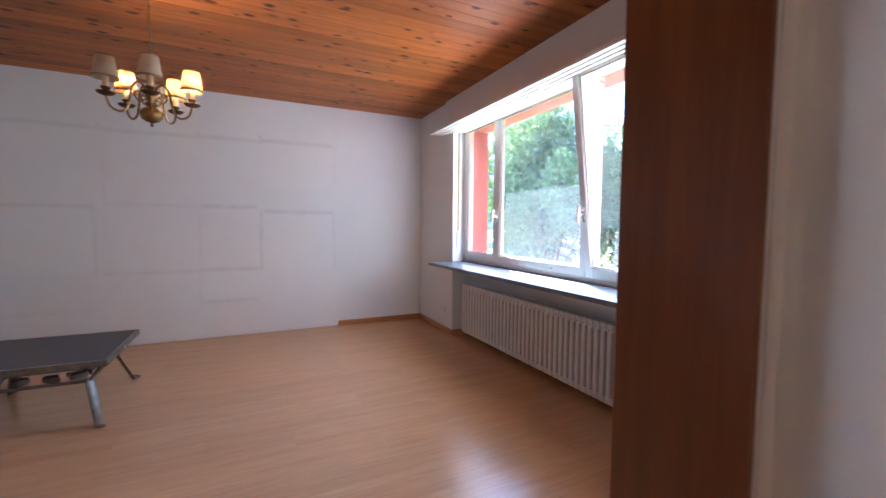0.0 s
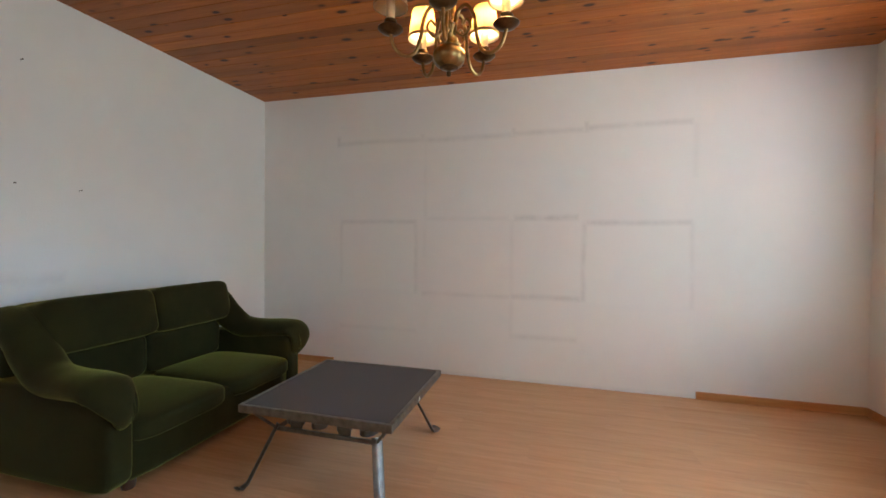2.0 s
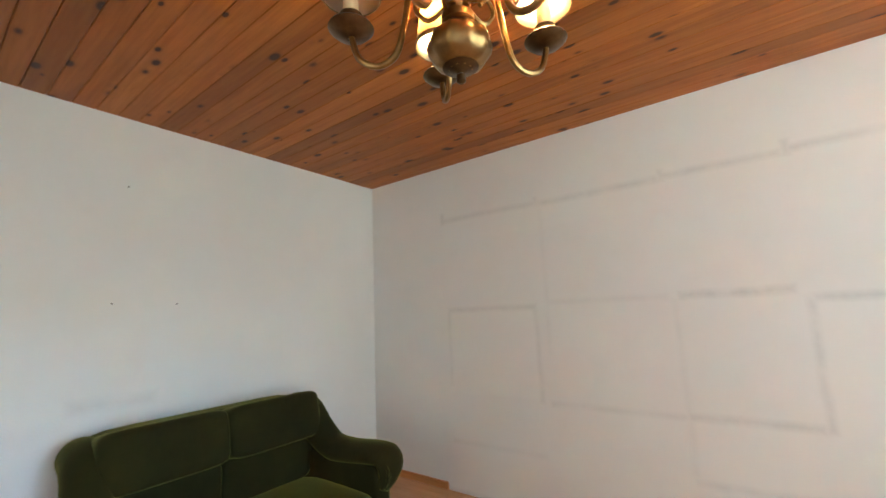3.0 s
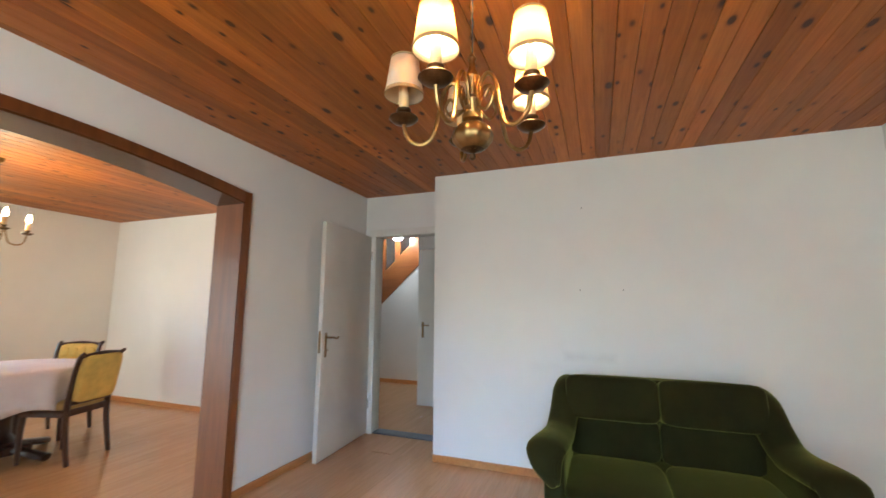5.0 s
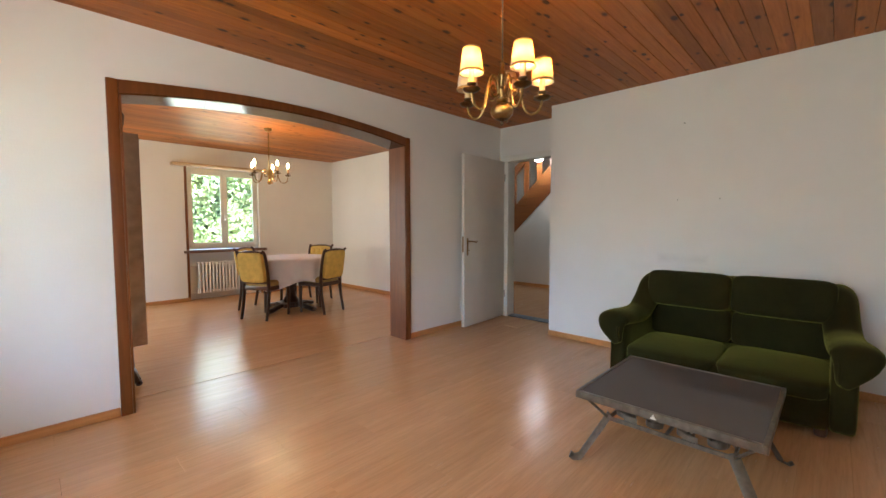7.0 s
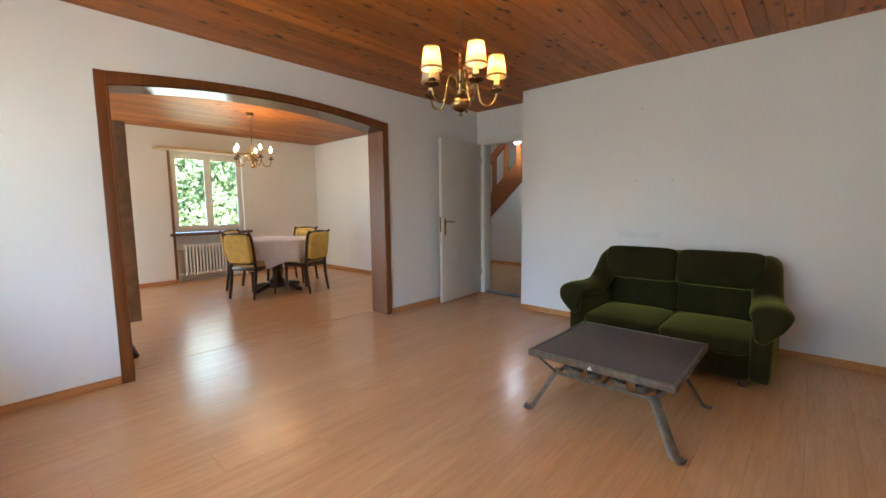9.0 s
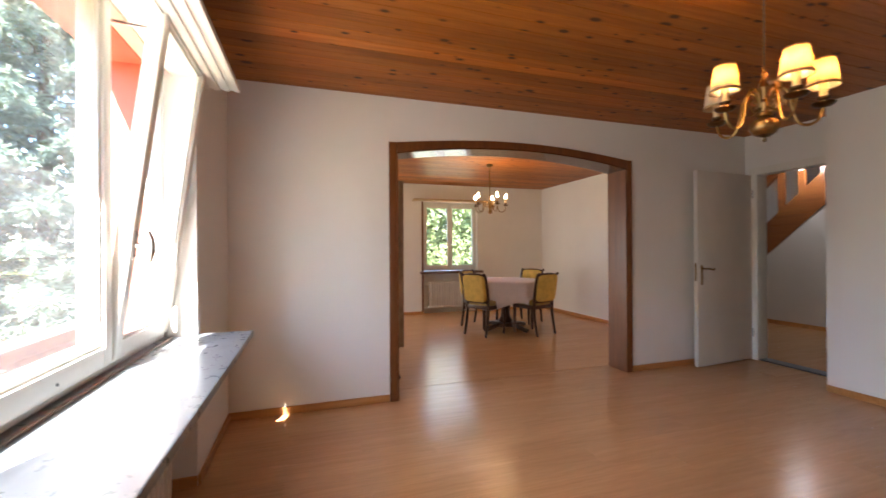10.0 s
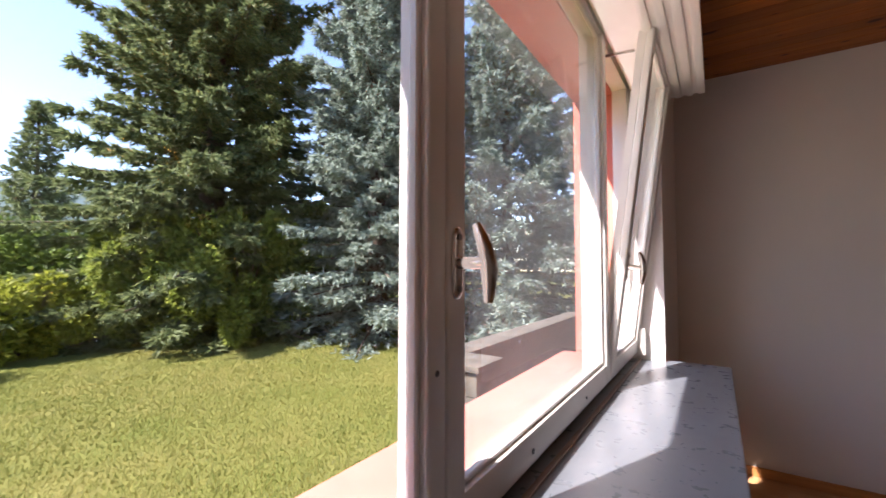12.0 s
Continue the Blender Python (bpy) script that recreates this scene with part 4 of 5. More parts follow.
def build_coffee_table():
    t = thing("coffee_table", pose(-0.873, 3.558, 0), "low wrought iron coffee table with a smoked glass top", "coffee table")
    a, h = 0.374, 0.374
    part("tabletop", bx(-a + 0.018, a - 0.018, -a + 0.018, a - 0.018, h - 0.018, h - 0.002, 0.002), M_SLATE, t, "smoked grey glass plate", smooth=False)
    for x0, x1, y0, y1 in ((-a, a, -a, -a + 0.018), (-a, a, a - 0.018, a), (-a, -a + 0.018, -a + 0.018, a - 0.018), (a - 0.018, a, -a + 0.018, a - 0.018)):
        part("rim", bx(x0, x1, y0, y1, h - 0.035, h, 0.002), M_IRON, t)
    q, zq = 0.26, 0.235
    for x0, x1, y0, y1 in ((-q, q, -q, -q + 0.01), (-q, q, q - 0.01, q), (-q, -q + 0.01, -q, q), (q - 0.01, q, -q, q)):
        part("lower_rail", bx(x0, x1, y0, y1, zq - 0.014, zq + 0.006, 0.002), M_IRON, t)
    for sx in (-1, 1):
        for sy in (-1, 1):
            d = Vector((sx, sy, 0)).normalized()
            c = Vector((sx * q, sy * q, zq))
            top = Vector((sx * (a - 0.03), sy * (a - 0.03), h - 0.03))
            foot = Vector((sx * 0.325, sy * 0.37, 0.018))
            out = Vector((sx * 0.35, sy, 0)).normalized()
            side = Vector((-d.y, d.x, 0))
            part("leg", sweep(BM(), [c.lerp(foot, -0.08), c, c.lerp(foot, 0.5), foot, foot + out * 0.03 + Vector((0, 0, -0.010)), foot + out * 0.048 + Vector((0, 0, 0.002))], [0.026] * 6, 8, [0.006] * 6, up=tuple(d)), M_IRON, t)
            part("strut", sweep(BM(), [c, top], 0.007, 8), M_IRON, t)
    # scroll work on the lower frame
    for side in range(4):
        for j, o in enumerate((-0.185, -0.065, 0.065, 0.185)):
            pts = spiral(o, 0.205, 0.044, 1.7, math.pi * (0.5 if j % 2 else 1.5), 1 if j % 2 else -1, zq + 0.018)
            pts.insert(0, (o + (-0.06 if j % 2 else 0.06), 0.205 + (0.044 if j % 2 else -0.044), zq + 0.018))
            b = BM()
            sweep(b, pts, [0.0028] * len(pts), 6, [0.015] * len(pts))
            part("scroll", b, M_IRON, t).rotation_euler = (0, 0, side * math.pi / 2)
    part("chip", prism(BM(), [(-0.012, 0.345), (0.014, 0.345), (0.002, 0.366)], a, a + 0.002, "x"), M_PAINT, t, "white chipped spot on the rim").location = (0, -0.021, 0)
    part("cross_bar", bx(-q, q, -0.006, 0.006, zq - 0.008, zq + 0.004), M_IRON, t)
    return t


def candle_arm(ch, ang, lit, shade, R, dz):
    """One arm of a chandelier about its column, with cup, candle, bulb and shade."""
    rot = Matrix.Rotation(ang, 4, "Z")
    arm = new("arm")
    arm.parent = ch
    arm.matrix_local = rot
    q = R / 0.232
    pts = [(0.018, 0, 0.11), (0.035 * q, 0, 0.175), (0.07 * q, 0, 0.195), (0.10 * q, 0, 0.16), (0.115 * q, 0, 0.095), (0.135 * q, 0, 0.045), (0.175 * q, 0, 0.03), (0.215 * q, 0, 0.05), (R, 0, 0.12 - dz)]
    part("branch", sweep(BM(), pts, 0.0058, 8, steps=5), M_BRASS, arm, "curved brass branch")
    part("scroll", sweep(BM(), [(0.02, 0, 0.12), (0.05, 0, 0.10), (0.072, 0, 0.125), (0.06, 0, 0.15), (0.045, 0, 0.135)], 0.004, 6, steps=5), M_BRASS, arm)
    c = (R, 0, -dz)
    part("drip_pan", lathe(BM(), [(0.006, 0.115), (0.03, 0.122), (0.04, 0.132), (0.038, 0.135), (0.012, 0.128), (0.012, 0.145), (0.02, 0.15), (0.02, 0.158)], 20, c), M_DKBRASS, arm, "dark brass drip pan")
    part("candle", lathe(BM(), [(0.0135, 0.15), (0.0135, 0.225)], 14, c), M_CANDLE, arm, "cream candle sleeve")
    part("bulb", lathe(BM(), [(0.007, 0.222), (0.013, 0.238), (0.015, 0.252), (0.011, 0.272), (0.003, 0.292)], 12, c), M_BULB if lit else M_PAINT, arm, "lit candle bulb" if lit else "unlit candle bulb")
    if shade:
        b = BM()
        lathe(b, [(0.053, 0.20), (0.0385, 0.305), (0.0372, 0.305), (0.0517, 0.20)], 28, c, cap=False)
        b.verts.ensure_lookup_table()
        n = 28
        for k in range(n):
            b.faces.new((b.verts[k], b.verts[3 * n + k], b.verts[3 * n + (k + 1) % n], b.verts[(k + 1) % n]))
        part("shade", b, M_SHADE, arm, "cream fabric shade", smooth="all")
        part("shade_braid", lathe(BM(), [(0.0528, 0.198), (0.0550, 0.1985), (0.0532, 0.2085), (0.0512, 0.208)], 28, c, cap=False), M_BRAID, arm, "brown braid edge")
        part("shade_braid", lathe(BM(), [(0.0388, 0.300), (0.0402, 0.3002), (0.0394, 0.3062), (0.0375, 0.306)], 28, c, cap=False), M_BRAID, arm, "brown braid edge")
        part("shade_clip", sweep(BM(), [(R - 0.037, 0, 0.29 - dz), (R - 0.01, 0, 0.275 - dz), (R + 0.01, 0, 0.275 - dz), (R + 0.037, 0, 0.29 - dz)], 0.0012, 5), M_BRASS, arm)
    return arm


def build_chandelier():
    ch = thing("chandelier", pose(-0.21, 2.935, 1.676), "brass five-arm chandelier with small cream shades, three lit", "chandelier")
    b = lathe(BM(), [(0.003, -0.022), (0.008, -0.018), (0.008, -0.008), (0.004, -0.004), (0.012, 0.0), (0.03, 0.006)], 16)
    part("finial", b, M_DKBRASS, ch)
    b = BM()
    n = 40
    prof = [(0.018, 0.002), (0.038, 0.012), (0.05, 0.028), (0.053, 0.042), (0.048, 0.058), (0.034, 0.072), (0.016, 0.08)]
    rings = []
    for r, z in prof:
        rings.append([b.verts.new((r * (1 + 0.035 * math.cos(10 * 2 * math.pi * k / n)) * math.cos(2 * math.pi * k / n), r * (1 + 0.035 * math.cos(10 * 2 * math.pi * k / n)) * math.sin(2 * math.pi * k / n), z)) for k in range(n)])
    for p, q in zip(rings, rings[1:]):
        for k in range(n):
            b.faces.new((p[k], p[(k + 1) % n], q[(k + 1) % n], q[k]))
    b.faces.new(rings[-1]), b.faces.new(list(reversed(rings[0])))
    part("ball", b, M_BRASS, ch, "fluted brass ball", smooth="all")
    part("column", lathe(BM(), [(0.016, 0.078), (0.028, 0.086), (0.028, 0.098), (0.014, 0.105), (0.02, 0.125), (0.024, 0.14), (0.012, 0.155), (0.016, 0.18), (0.022, 0.205), (0.012, 0.225), (0.008, 0.25), (0.012, 0.26), (0.004, 0.275)], 18), M_BRASS, ch)
    ring = [(0.010 * math.cos(a), 0, 0.285 + 0.010 * math.sin(a)) for a in np.linspace(0, 2 * math.pi, 13)]
    part("ring", sweep(BM(), ring, 0.002, 6, up=(0, 1, 0)), M_BRASS, ch)
    z = 0.298
    i = 0
    me = None
    while z < CE - 1.676 - 0.04:
        if me is None:
            pts = [(0.0055 * math.cos(a), 0, 0.0135 * math.sin(a)) for a in np.linspace(0, 2 * math.pi, 13)]
            ln = part("chain_link", sweep(BM(), pts, 0.0016, 5, up=(0, 1, 0)), M_BRASS, ch)
            me = ln.data
        else:
            ln = new("chain_link", me)
            ln.parent = ch
        ln.matrix_local = pose(0, 0, z, 0, 0, 90 * (i % 2))
        z += 0.0225
        i += 1
    part("cord", sweep(BM(), [(0.003, 0.002, 0.27), (0.004, 0.003, 0.5), (0.002, 0.002, CE - 1.676 - 0.02)], 0.0018, 6), M_GREY, ch)
    part("canopy", lathe(BM(), [(0.006, CE - 1.676 - 0.05), (0.03, CE - 1.676 - 0.04), (0.05, CE - 1.676 - 0.012), (0.052, CE - 1.676)], 20), M_BRASS, ch)
    for a, lit in ((-81, False), (-9, True), (63, True), (135, True), (207, False)):
        candle_arm(ch, radians(a), lit, True, 0.188, 0.024)
    d = thing("chandelier", pose(-0.89, -1.25, 1.72), "brass five-arm chandelier with bare candle bulbs, lit", "chandelier")
    part("body", lathe(BM(), [(0.004, 0.0), (0.02, 0.012), (0.03, 0.03), (0.02, 0.05), (0.012, 0.07), (0.02, 0.09), (0.012, 0.12), (0.008, 0.20), (0.006, 0.23)], 16), M_BRASS, d)
    part("rod", sweep(BM(), [(0, 0, 0.22), (0, 0, CE - 1.72 - 0.02)], 0.006, 8), M_BRASS, d)
    part("canopy", lathe(BM(), [(0.008, CE - 1.72 - 0.05), (0.04, CE - 1.72 - 0.035), (0.05, CE - 1.72)], 16), M_BRASS, d)
    for k in range(5):
        candle_arm(d, radians(20 + 72 * k), True, False, 0.232, 0.0)


def build_dining():
    c = (-1.24, -1.46)
    t = thing("dining_table", pose(c[0], c[1], 0), "round dark wooden pedestal dining table under a cloth", "dining table")
    part("tabletop", lathe(BM(), [(0.50, 0.705), (0.53, 0.715), (0.53, 0.74)], 40), M_DARKWOOD, t)
    part("pedestal", lathe(BM(), [(0.10, 0.10), (0.11, 0.14), (0.07, 0.20), (0.06, 0.30), (0.09, 0.42), (0.10, 0.5), (0.06, 0.58), (0.12, 0.70), (0.2, 0.706)], 20), M_DARKWOOD, t)
    part("base_plate", bx(-0.16, 0.16, -0.16, 0.16, 0.05, 0.11, 0.01), M_DARKWOOD, t)
    for k in range(4):
        a = radians(20 + 90 * k)
        d = Vector((math.cos(a), math.sin(a), 0))
        part("foot", sweep(BM(), [d * 0.10 + Vector((0, 0, 0.09)), d * 0.25 + Vector((0, 0, 0.065)), d * 0.36 + Vector((0, 0, 0.04)), d * 0.42 + Vector((0, 0, 0.03))], [0.045, 0.045, 0.05, 0.045], 10, [0.035, 0.03, 0.03, 0.029], steps=3), M_DARKWOOD, t)
    # cloth with folds
    b = BM()
    n = 96
    rings = []
    for r, z, w in ((0.05, 0.748, 0), (0.30, 0.748, 0), (0.525, 0.747, 0), (0.545, 0.742, 0.1), (0.553, 0.72, 0.35), (0.557, 0.66, 0.7), (0.560, 0.57, 1.0), (0.562, 0.47, 1.2), (0.562, 0.40, 1.3)):
        ring = []
        for k in range(n):
            th = 2 * math.pi * k / n
            fold = math.sin(13 * th + 0.8 * math.sin(3 * th)) * 0.016 + math.sin(5 * th + 1) * 0.012
            rr = r + w * fold
            drop = 0.05 * math.cos(4 * th + 0.6) * max(0, (0.72 - z) / 0.27) if z < 0.72 else 0
            ring.append(b.verts.new((rr * math.cos(th), rr * math.sin(th), z + drop)))
        rings.append(ring)
    for p, q in zip(rings, rings[1:]):
        for k in range(n):
            b.faces.new((p[k], q[k], q[(k + 1) % n], p[(k + 1) % n]))
    b.faces.new(rings[0])
    bmesh.ops.recalc_face_normals(b, faces=b.faces)
    bmesh.ops.solidify(b, geom=b.faces[:], thickness=0.002)
    cl = part("tablecloth", b, M_CLOTH, None, smooth="all")
    cl.matrix_world = pose(c[0], c[1], 0.001)
    tagged(cl, "pale pink tablecloth hanging in folds over the round table", "tablecloth")
    # chairs: local +x is forward
    ch = thing("dining_chair", pose(0, 0, 0), "dark wooden dining chair with mustard upholstery", "chair", "chairs round the dining table")
    part("seat_frame", bx(-0.19, 0.21, -0.21, 0.21, 0.37, 0.425, 0.01), M_DARKWOOD, ch)
    part("seat", soft(BM(), (0.015, 0, 0.445), (0.20, 0.205, 0.045), 5, 8, 0.15), M_BEIGE, ch, "olive beige padded seat", smooth="all")
    for sy in (-1, 1):
        part("leg", sweep(BM(), [(0.185, sy * 0.185, 0.40), (0.195, sy * 0.187, 0.22), (0.185, sy * 0.185, 0.0)], [0.026, 0.022, 0.016], 8, steps=3), M_DARKWOOD, ch)
        part("back_post", sweep(BM(), [(-0.235, sy * 0.19, 0.0), (-0.19, sy * 0.19, 0.25), (-0.18, sy * 0.19, 0.42), (-0.20, sy * 0.19, 0.65), (-0.245, sy * 0.195, 0.83), (-0.285, sy * 0.20, 0.87)], [0.017, 0.021, 0.023, 0.019, 0.018, 0.016], 8, steps=3), M_DARKWOOD, ch)
    rot = Matrix.Translation((-0.2, 0, 0.42)) @ Matrix.Rotation(radians(-9), 4, "Y")
    part("backrest", soft(BM(), (-0.005, 0, 0.25), (0.032, 0.184, 0.19), 8, 8, m=rot), M_YELLOW, ch, "mustard yellow padded backrest", smooth="all")
    part("top_rail", sweep(BM(), [(-0.255, -0.20, 0.845), (-0.275, 0, 0.865), (-0.255, 0.20, 0.845)], 0.016, 8, steps=4), M_DARKWOOD, ch)
    part("lower_rail", sweep(BM(), [(-0.195, -0.18, 0.47), (-0.195, 0.18, 0.47)], 0.014, 8), M_DARKWOOD, ch)
    for iy in range(4):
        for iz in range(3):
            b = soft(BM(), (0.03, (iy - 1.5) * 0.082, 0.16 + iz * 0.095), (0.018, 0.044, 0.05), 2.4, 3, m=rot)
            part("tuft", b, M_YELLOW, ch, smooth="all")
    spots = [(-0.81, -1.24, 207.0), (-1.48, -1.05, -72.0), (-1.79, -1.85, 30.0), (-0.98, -1.82, 125.0)]
    ch.matrix_world = pose(spots[0][0], spots[0][1], 0, 0, 0, spots[0][2])
    for x, y, a in spots[1:]:
        copy_thing(ch, pose(x, y, 0, 0, 0, a))
    # standing mirror by the arch
    mi = thing("standing_mirror", pose(0.985, 0.33, 0, 0, 0, 8), "tall standing mirror in a dark carved wooden frame", "mirror")
    for sx in (-1, 1):
        part("post", lathe(BM(), [(0.03, 0.05), (0.022, 0.2), (0.018, 0.5), (0.02, 1.2), (0.018, 1.9), (0.03, 1.95), (0.035, 2.0), (0.012, 2.04)], 12, (sx * 0.15, -0.05, 0)), M_DARKWOOD, mi)
        part("foot", sweep(BM(), [(sx * 0.15, -0.22, 0.025), (sx * 0.15, -0.1, 0.08), (sx * 0.15, 0.0, 0.08), (sx * 0.15, 0.12, 0.025)], [0.02, 0.03, 0.03, 0.022], 8, steps=3), M_DARKWOOD, mi)
    for x0, x1, z0, z1 in ((-0.245, -0.13, 0.28, 1.87), (0.13, 0.245, 0.28, 1.87), (-0.13, 0.13, 0.28, 0.39), (-0.13, 0.13, 1.76, 1.87)):
        part("mirror_frame", bx(x0, x1, -0.015, 0.02, z0, z1, 0.004), M_MIRFRAME, mi)
    part("mirror_glass", bx(-0.13, 0.13, -0.005, 0.006, 0.39, 1.76), M_MIRROR, mi, "silvered mirror glass", smooth=False)


def build_small():
    for y, z in ((3.13, 2.042), (3.096, 1.40), (3.399, 1.397)):
        nl = thing("nail", pose(XW, y, z), "small bare nail in the white wall", "nail", "nails in the wall")
        part("shank", sweep(BM(), [(-0.01, 0, 0), (0.018, 0, 0.003)], 0.0022, 6), M_IRON, nl)
        part("head", lathe(BM(), [(0.004, 0), (0.004, 0.002)], 8), M_IRON, nl).matrix_local = pose(0.017, 0, 0.003, 0, 90, 0)


    so = thing("wall_socket", pose(XE, 4.283, 0.235), "small white wall socket beside the window niche", "socket")
    part("plate", bx(-0.012, 0.0, -0.04, 0.04, -0.04, 0.04, 0.004), M_PAINT, so)
    for dy in (-0.012, 0.0, 0.012):
        part("hole", sweep(BM(), [(-0.0125, dy, 0.004 if dy == 0 else -0.002), (-0.011, dy, 0.004 if dy == 0 else -0.002)], 0.003, 8), M_GREY, so)


# ---- outside ----
GZ = -0.62


def ground():
    b = BM()
    n = 60
    for i in range(n + 1):
        for j in range(n + 1):
            u, v = (i / n * 2 - 1), (j / n * 2 - 1)
            x, y = 4 + 60 * u * abs(u) ** 0.8 * (1 + 2 * abs(u) ** 6), 60 * v * abs(v) ** 0.8 * (1 + 2 * abs(v) ** 6)
            z = GZ - 0.02 + 0.06 * noise.noise((x * 0.25, y * 0.25, 0)) * min(1, max(0, (x - 3) / 4))
            b.verts.new((x, y, z))
    b.verts.ensure_lookup_table()
    for i in range(n):
        for j in range(n):
            k = i * (n + 1) + j
            b.faces.new((b.verts[k], b.verts[k + n + 1], b.verts[k + n + 2], b.verts[k + 1]))
    structure("ground", b, M_LAWN, "sunlit lawn with dry patches", "all")
    # blades on the near lawn
    rng = np.random.default_rng(5)
    N = 170000
    x = 3.0 + 9.5 * rng.uniform(0, 1, N) ** 1.25
    y = rng.uniform(-5.0, 4.2, N)
    keep = x > 2.9
    x, y = x[keep], y[keep]
    N = len(x)
    h = rng.uniform(0.02, 0.055, N)
    a = rng.uniform(0, 2 * np.pi, N)
    lean = rng.uniform(0, 0.03, (N, 2)) * rng.choice([-1, 1], (N, 2))
    z = np.array([GZ - 0.02 + 0.06 * noise.noise((px * 0.25, py * 0.25, 0)) * min(1, max(0, (px - 3) / 4)) for px, py in zip(x, y)]) - 0.01
    w = 0.006
    v = np.empty((N, 3, 3))
    v[:, 0] = np.stack([x - w * np.cos(a), y - w * np.sin(a), z], 1)
    v[:, 1] = np.stack([x + w * np.cos(a), y + w * np.sin(a), z], 1)
    v[:, 2] = np.stack([x + lean[:, 0], y + lean[:, 1], z + h + 0.01], 1)
    tri_mesh("grass", v, M_GRASS, "short sunlit grass with dry tips", "stuff", "grass")


def tri_mesh(name, v, mat, label="", kind="", category="", parent=None):
    """Loose triangles from an array (N, 3, 3)."""
    me = bpy.data.meshes.new(name)
    n = len(v)
    me.vertices.add(n * 3)
    me.vertices.foreach_set("co", v.reshape(-1).astype(np.float32))
    me.loops.add(n * 3)
    me.loops.foreach_set("vertex_index", np.arange(n * 3, dtype=np.int32))
    me.polygons.add(n)
    me.polygons.foreach_set("loop_start", np.arange(0, n * 3, 3, dtype=np.int32))
    me.update(calc_edges=True)
    me.validate()
    me.materials.append(mat)
    ob = new(name, me)
    ob.parent = parent
    return tagged(ob, label, category, kind=kind)


def fronds(rng, base, tip_dir, length, count, w):
    """Needle sprays: slim triangles about each base point, along tip_dir."""
    N = len(base)
    out = []
    for c in range(count):
        d = tip_dir + rng.normal(0, 0.55, (N, 3))
        d /= np.linalg.norm(d, axis=1, keepdims=True)
        side = np.cross(d, rng.normal(0, 1, (N, 3)))
        side /= np.linalg.norm(side, axis=1, keepdims=True) + 1e-9
        L = length * rng.uniform(0.6, 1.3, (N, 1))
        W = w * rng.uniform(0.7, 1.3, (N, 1))
        v = np.empty((N, 3, 3))
        v[:, 0] = base - side * W
        v[:, 1] = base + side * W
        v[:, 2] = base + d * L
        out.append(v)
    return np.concatenate(out)


def spruce(name, x, y, height, radius, mat, seed, label, bare=0.3, dense=1.0, droop=0.35):
    rng = np.random.default_rng(seed)
    t = thing(name, pose(x, y, GZ), label, "tree")
    trunk = sweep(BM(), [(0, 0, -0.1), (0.05, 0.02, height * 0.4), (0, 0, height)], [height * 0.022, height * 0.014, 0.02], 10, steps=5)
    part("trunk", trunk, M_BARK, t)
    limbs = BM()
    bases, dirs = [], []
    z = bare
    while z < height - 0.15:
        f = (z - bare) / (height - bare)
        R = radius * (1 - f) ** 0.7 * rng.uniform(0.8, 1.12) + 0.12
        k = 7 if f < 0.7 else 5
        a0 = rng.uniform(0, 6.28)
        for i in range(k):
            a = a0 + 2 * np.pi * i / k + rng.normal(0, 0.2)
            r = R * rng.uniform(0.72, 1.12)
            d = np.array([np.cos(a), np.sin(a), 0])
            rise = 0.18 * (1 - f) + 0.5 * f
            n = max(4, int(r / 0.10))
            u = np.linspace(0.12, 1, n)
            P = np.outer(u * r, d) + np.stack([0 * u, 0 * u, z + r * (rise * u - droop * 1.6 * u ** 2 * (1 - f) + 0.25 * u ** 3)], 1)
            if i % 2 == 0:
                sweep(limbs, [tuple(p) for p in P[:: max(1, n // 4)]], 0.018, 4, cap=False)
            side = np.array([-d[1], d[0], 0])
            m = int((10 + 14 * r) * dense)
            q = rng.uniform(0.12, 1, m) ** 0.75
            lat = rng.normal(0, 0.16 + 0.16 * r, m) * np.clip(1.25 - q, 0.25, 1) * 0.55
            pts = np.stack([np.interp(q, u, P[:, j]) for j in range(3)], 1) + np.outer(lat, side)
            pts[:, 2] -= np.abs(lat) * 0.25 + np.abs(rng.normal(0, 0.07, m))
            td = np.tile(d * 0.9, (m, 1)) + np.outer(np.sign(lat) * 0.7, side) + np.array([0, 0, -0.35])
            bases.append(pts)
            dirs.append(td)
        z += max(0.16, 0.34 * (1 - 0.5 * f)) * rng.uniform(0.85, 1.15)
    part("limb", limbs, M_BARK, t, "brown limbs")
    base, td = np.concatenate(bases), np.concatenate(dirs)
    v = fronds(rng, base, td, 0.20, 8, 0.026)
    tri_mesh("crown", v, mat, parent=t)
    return t


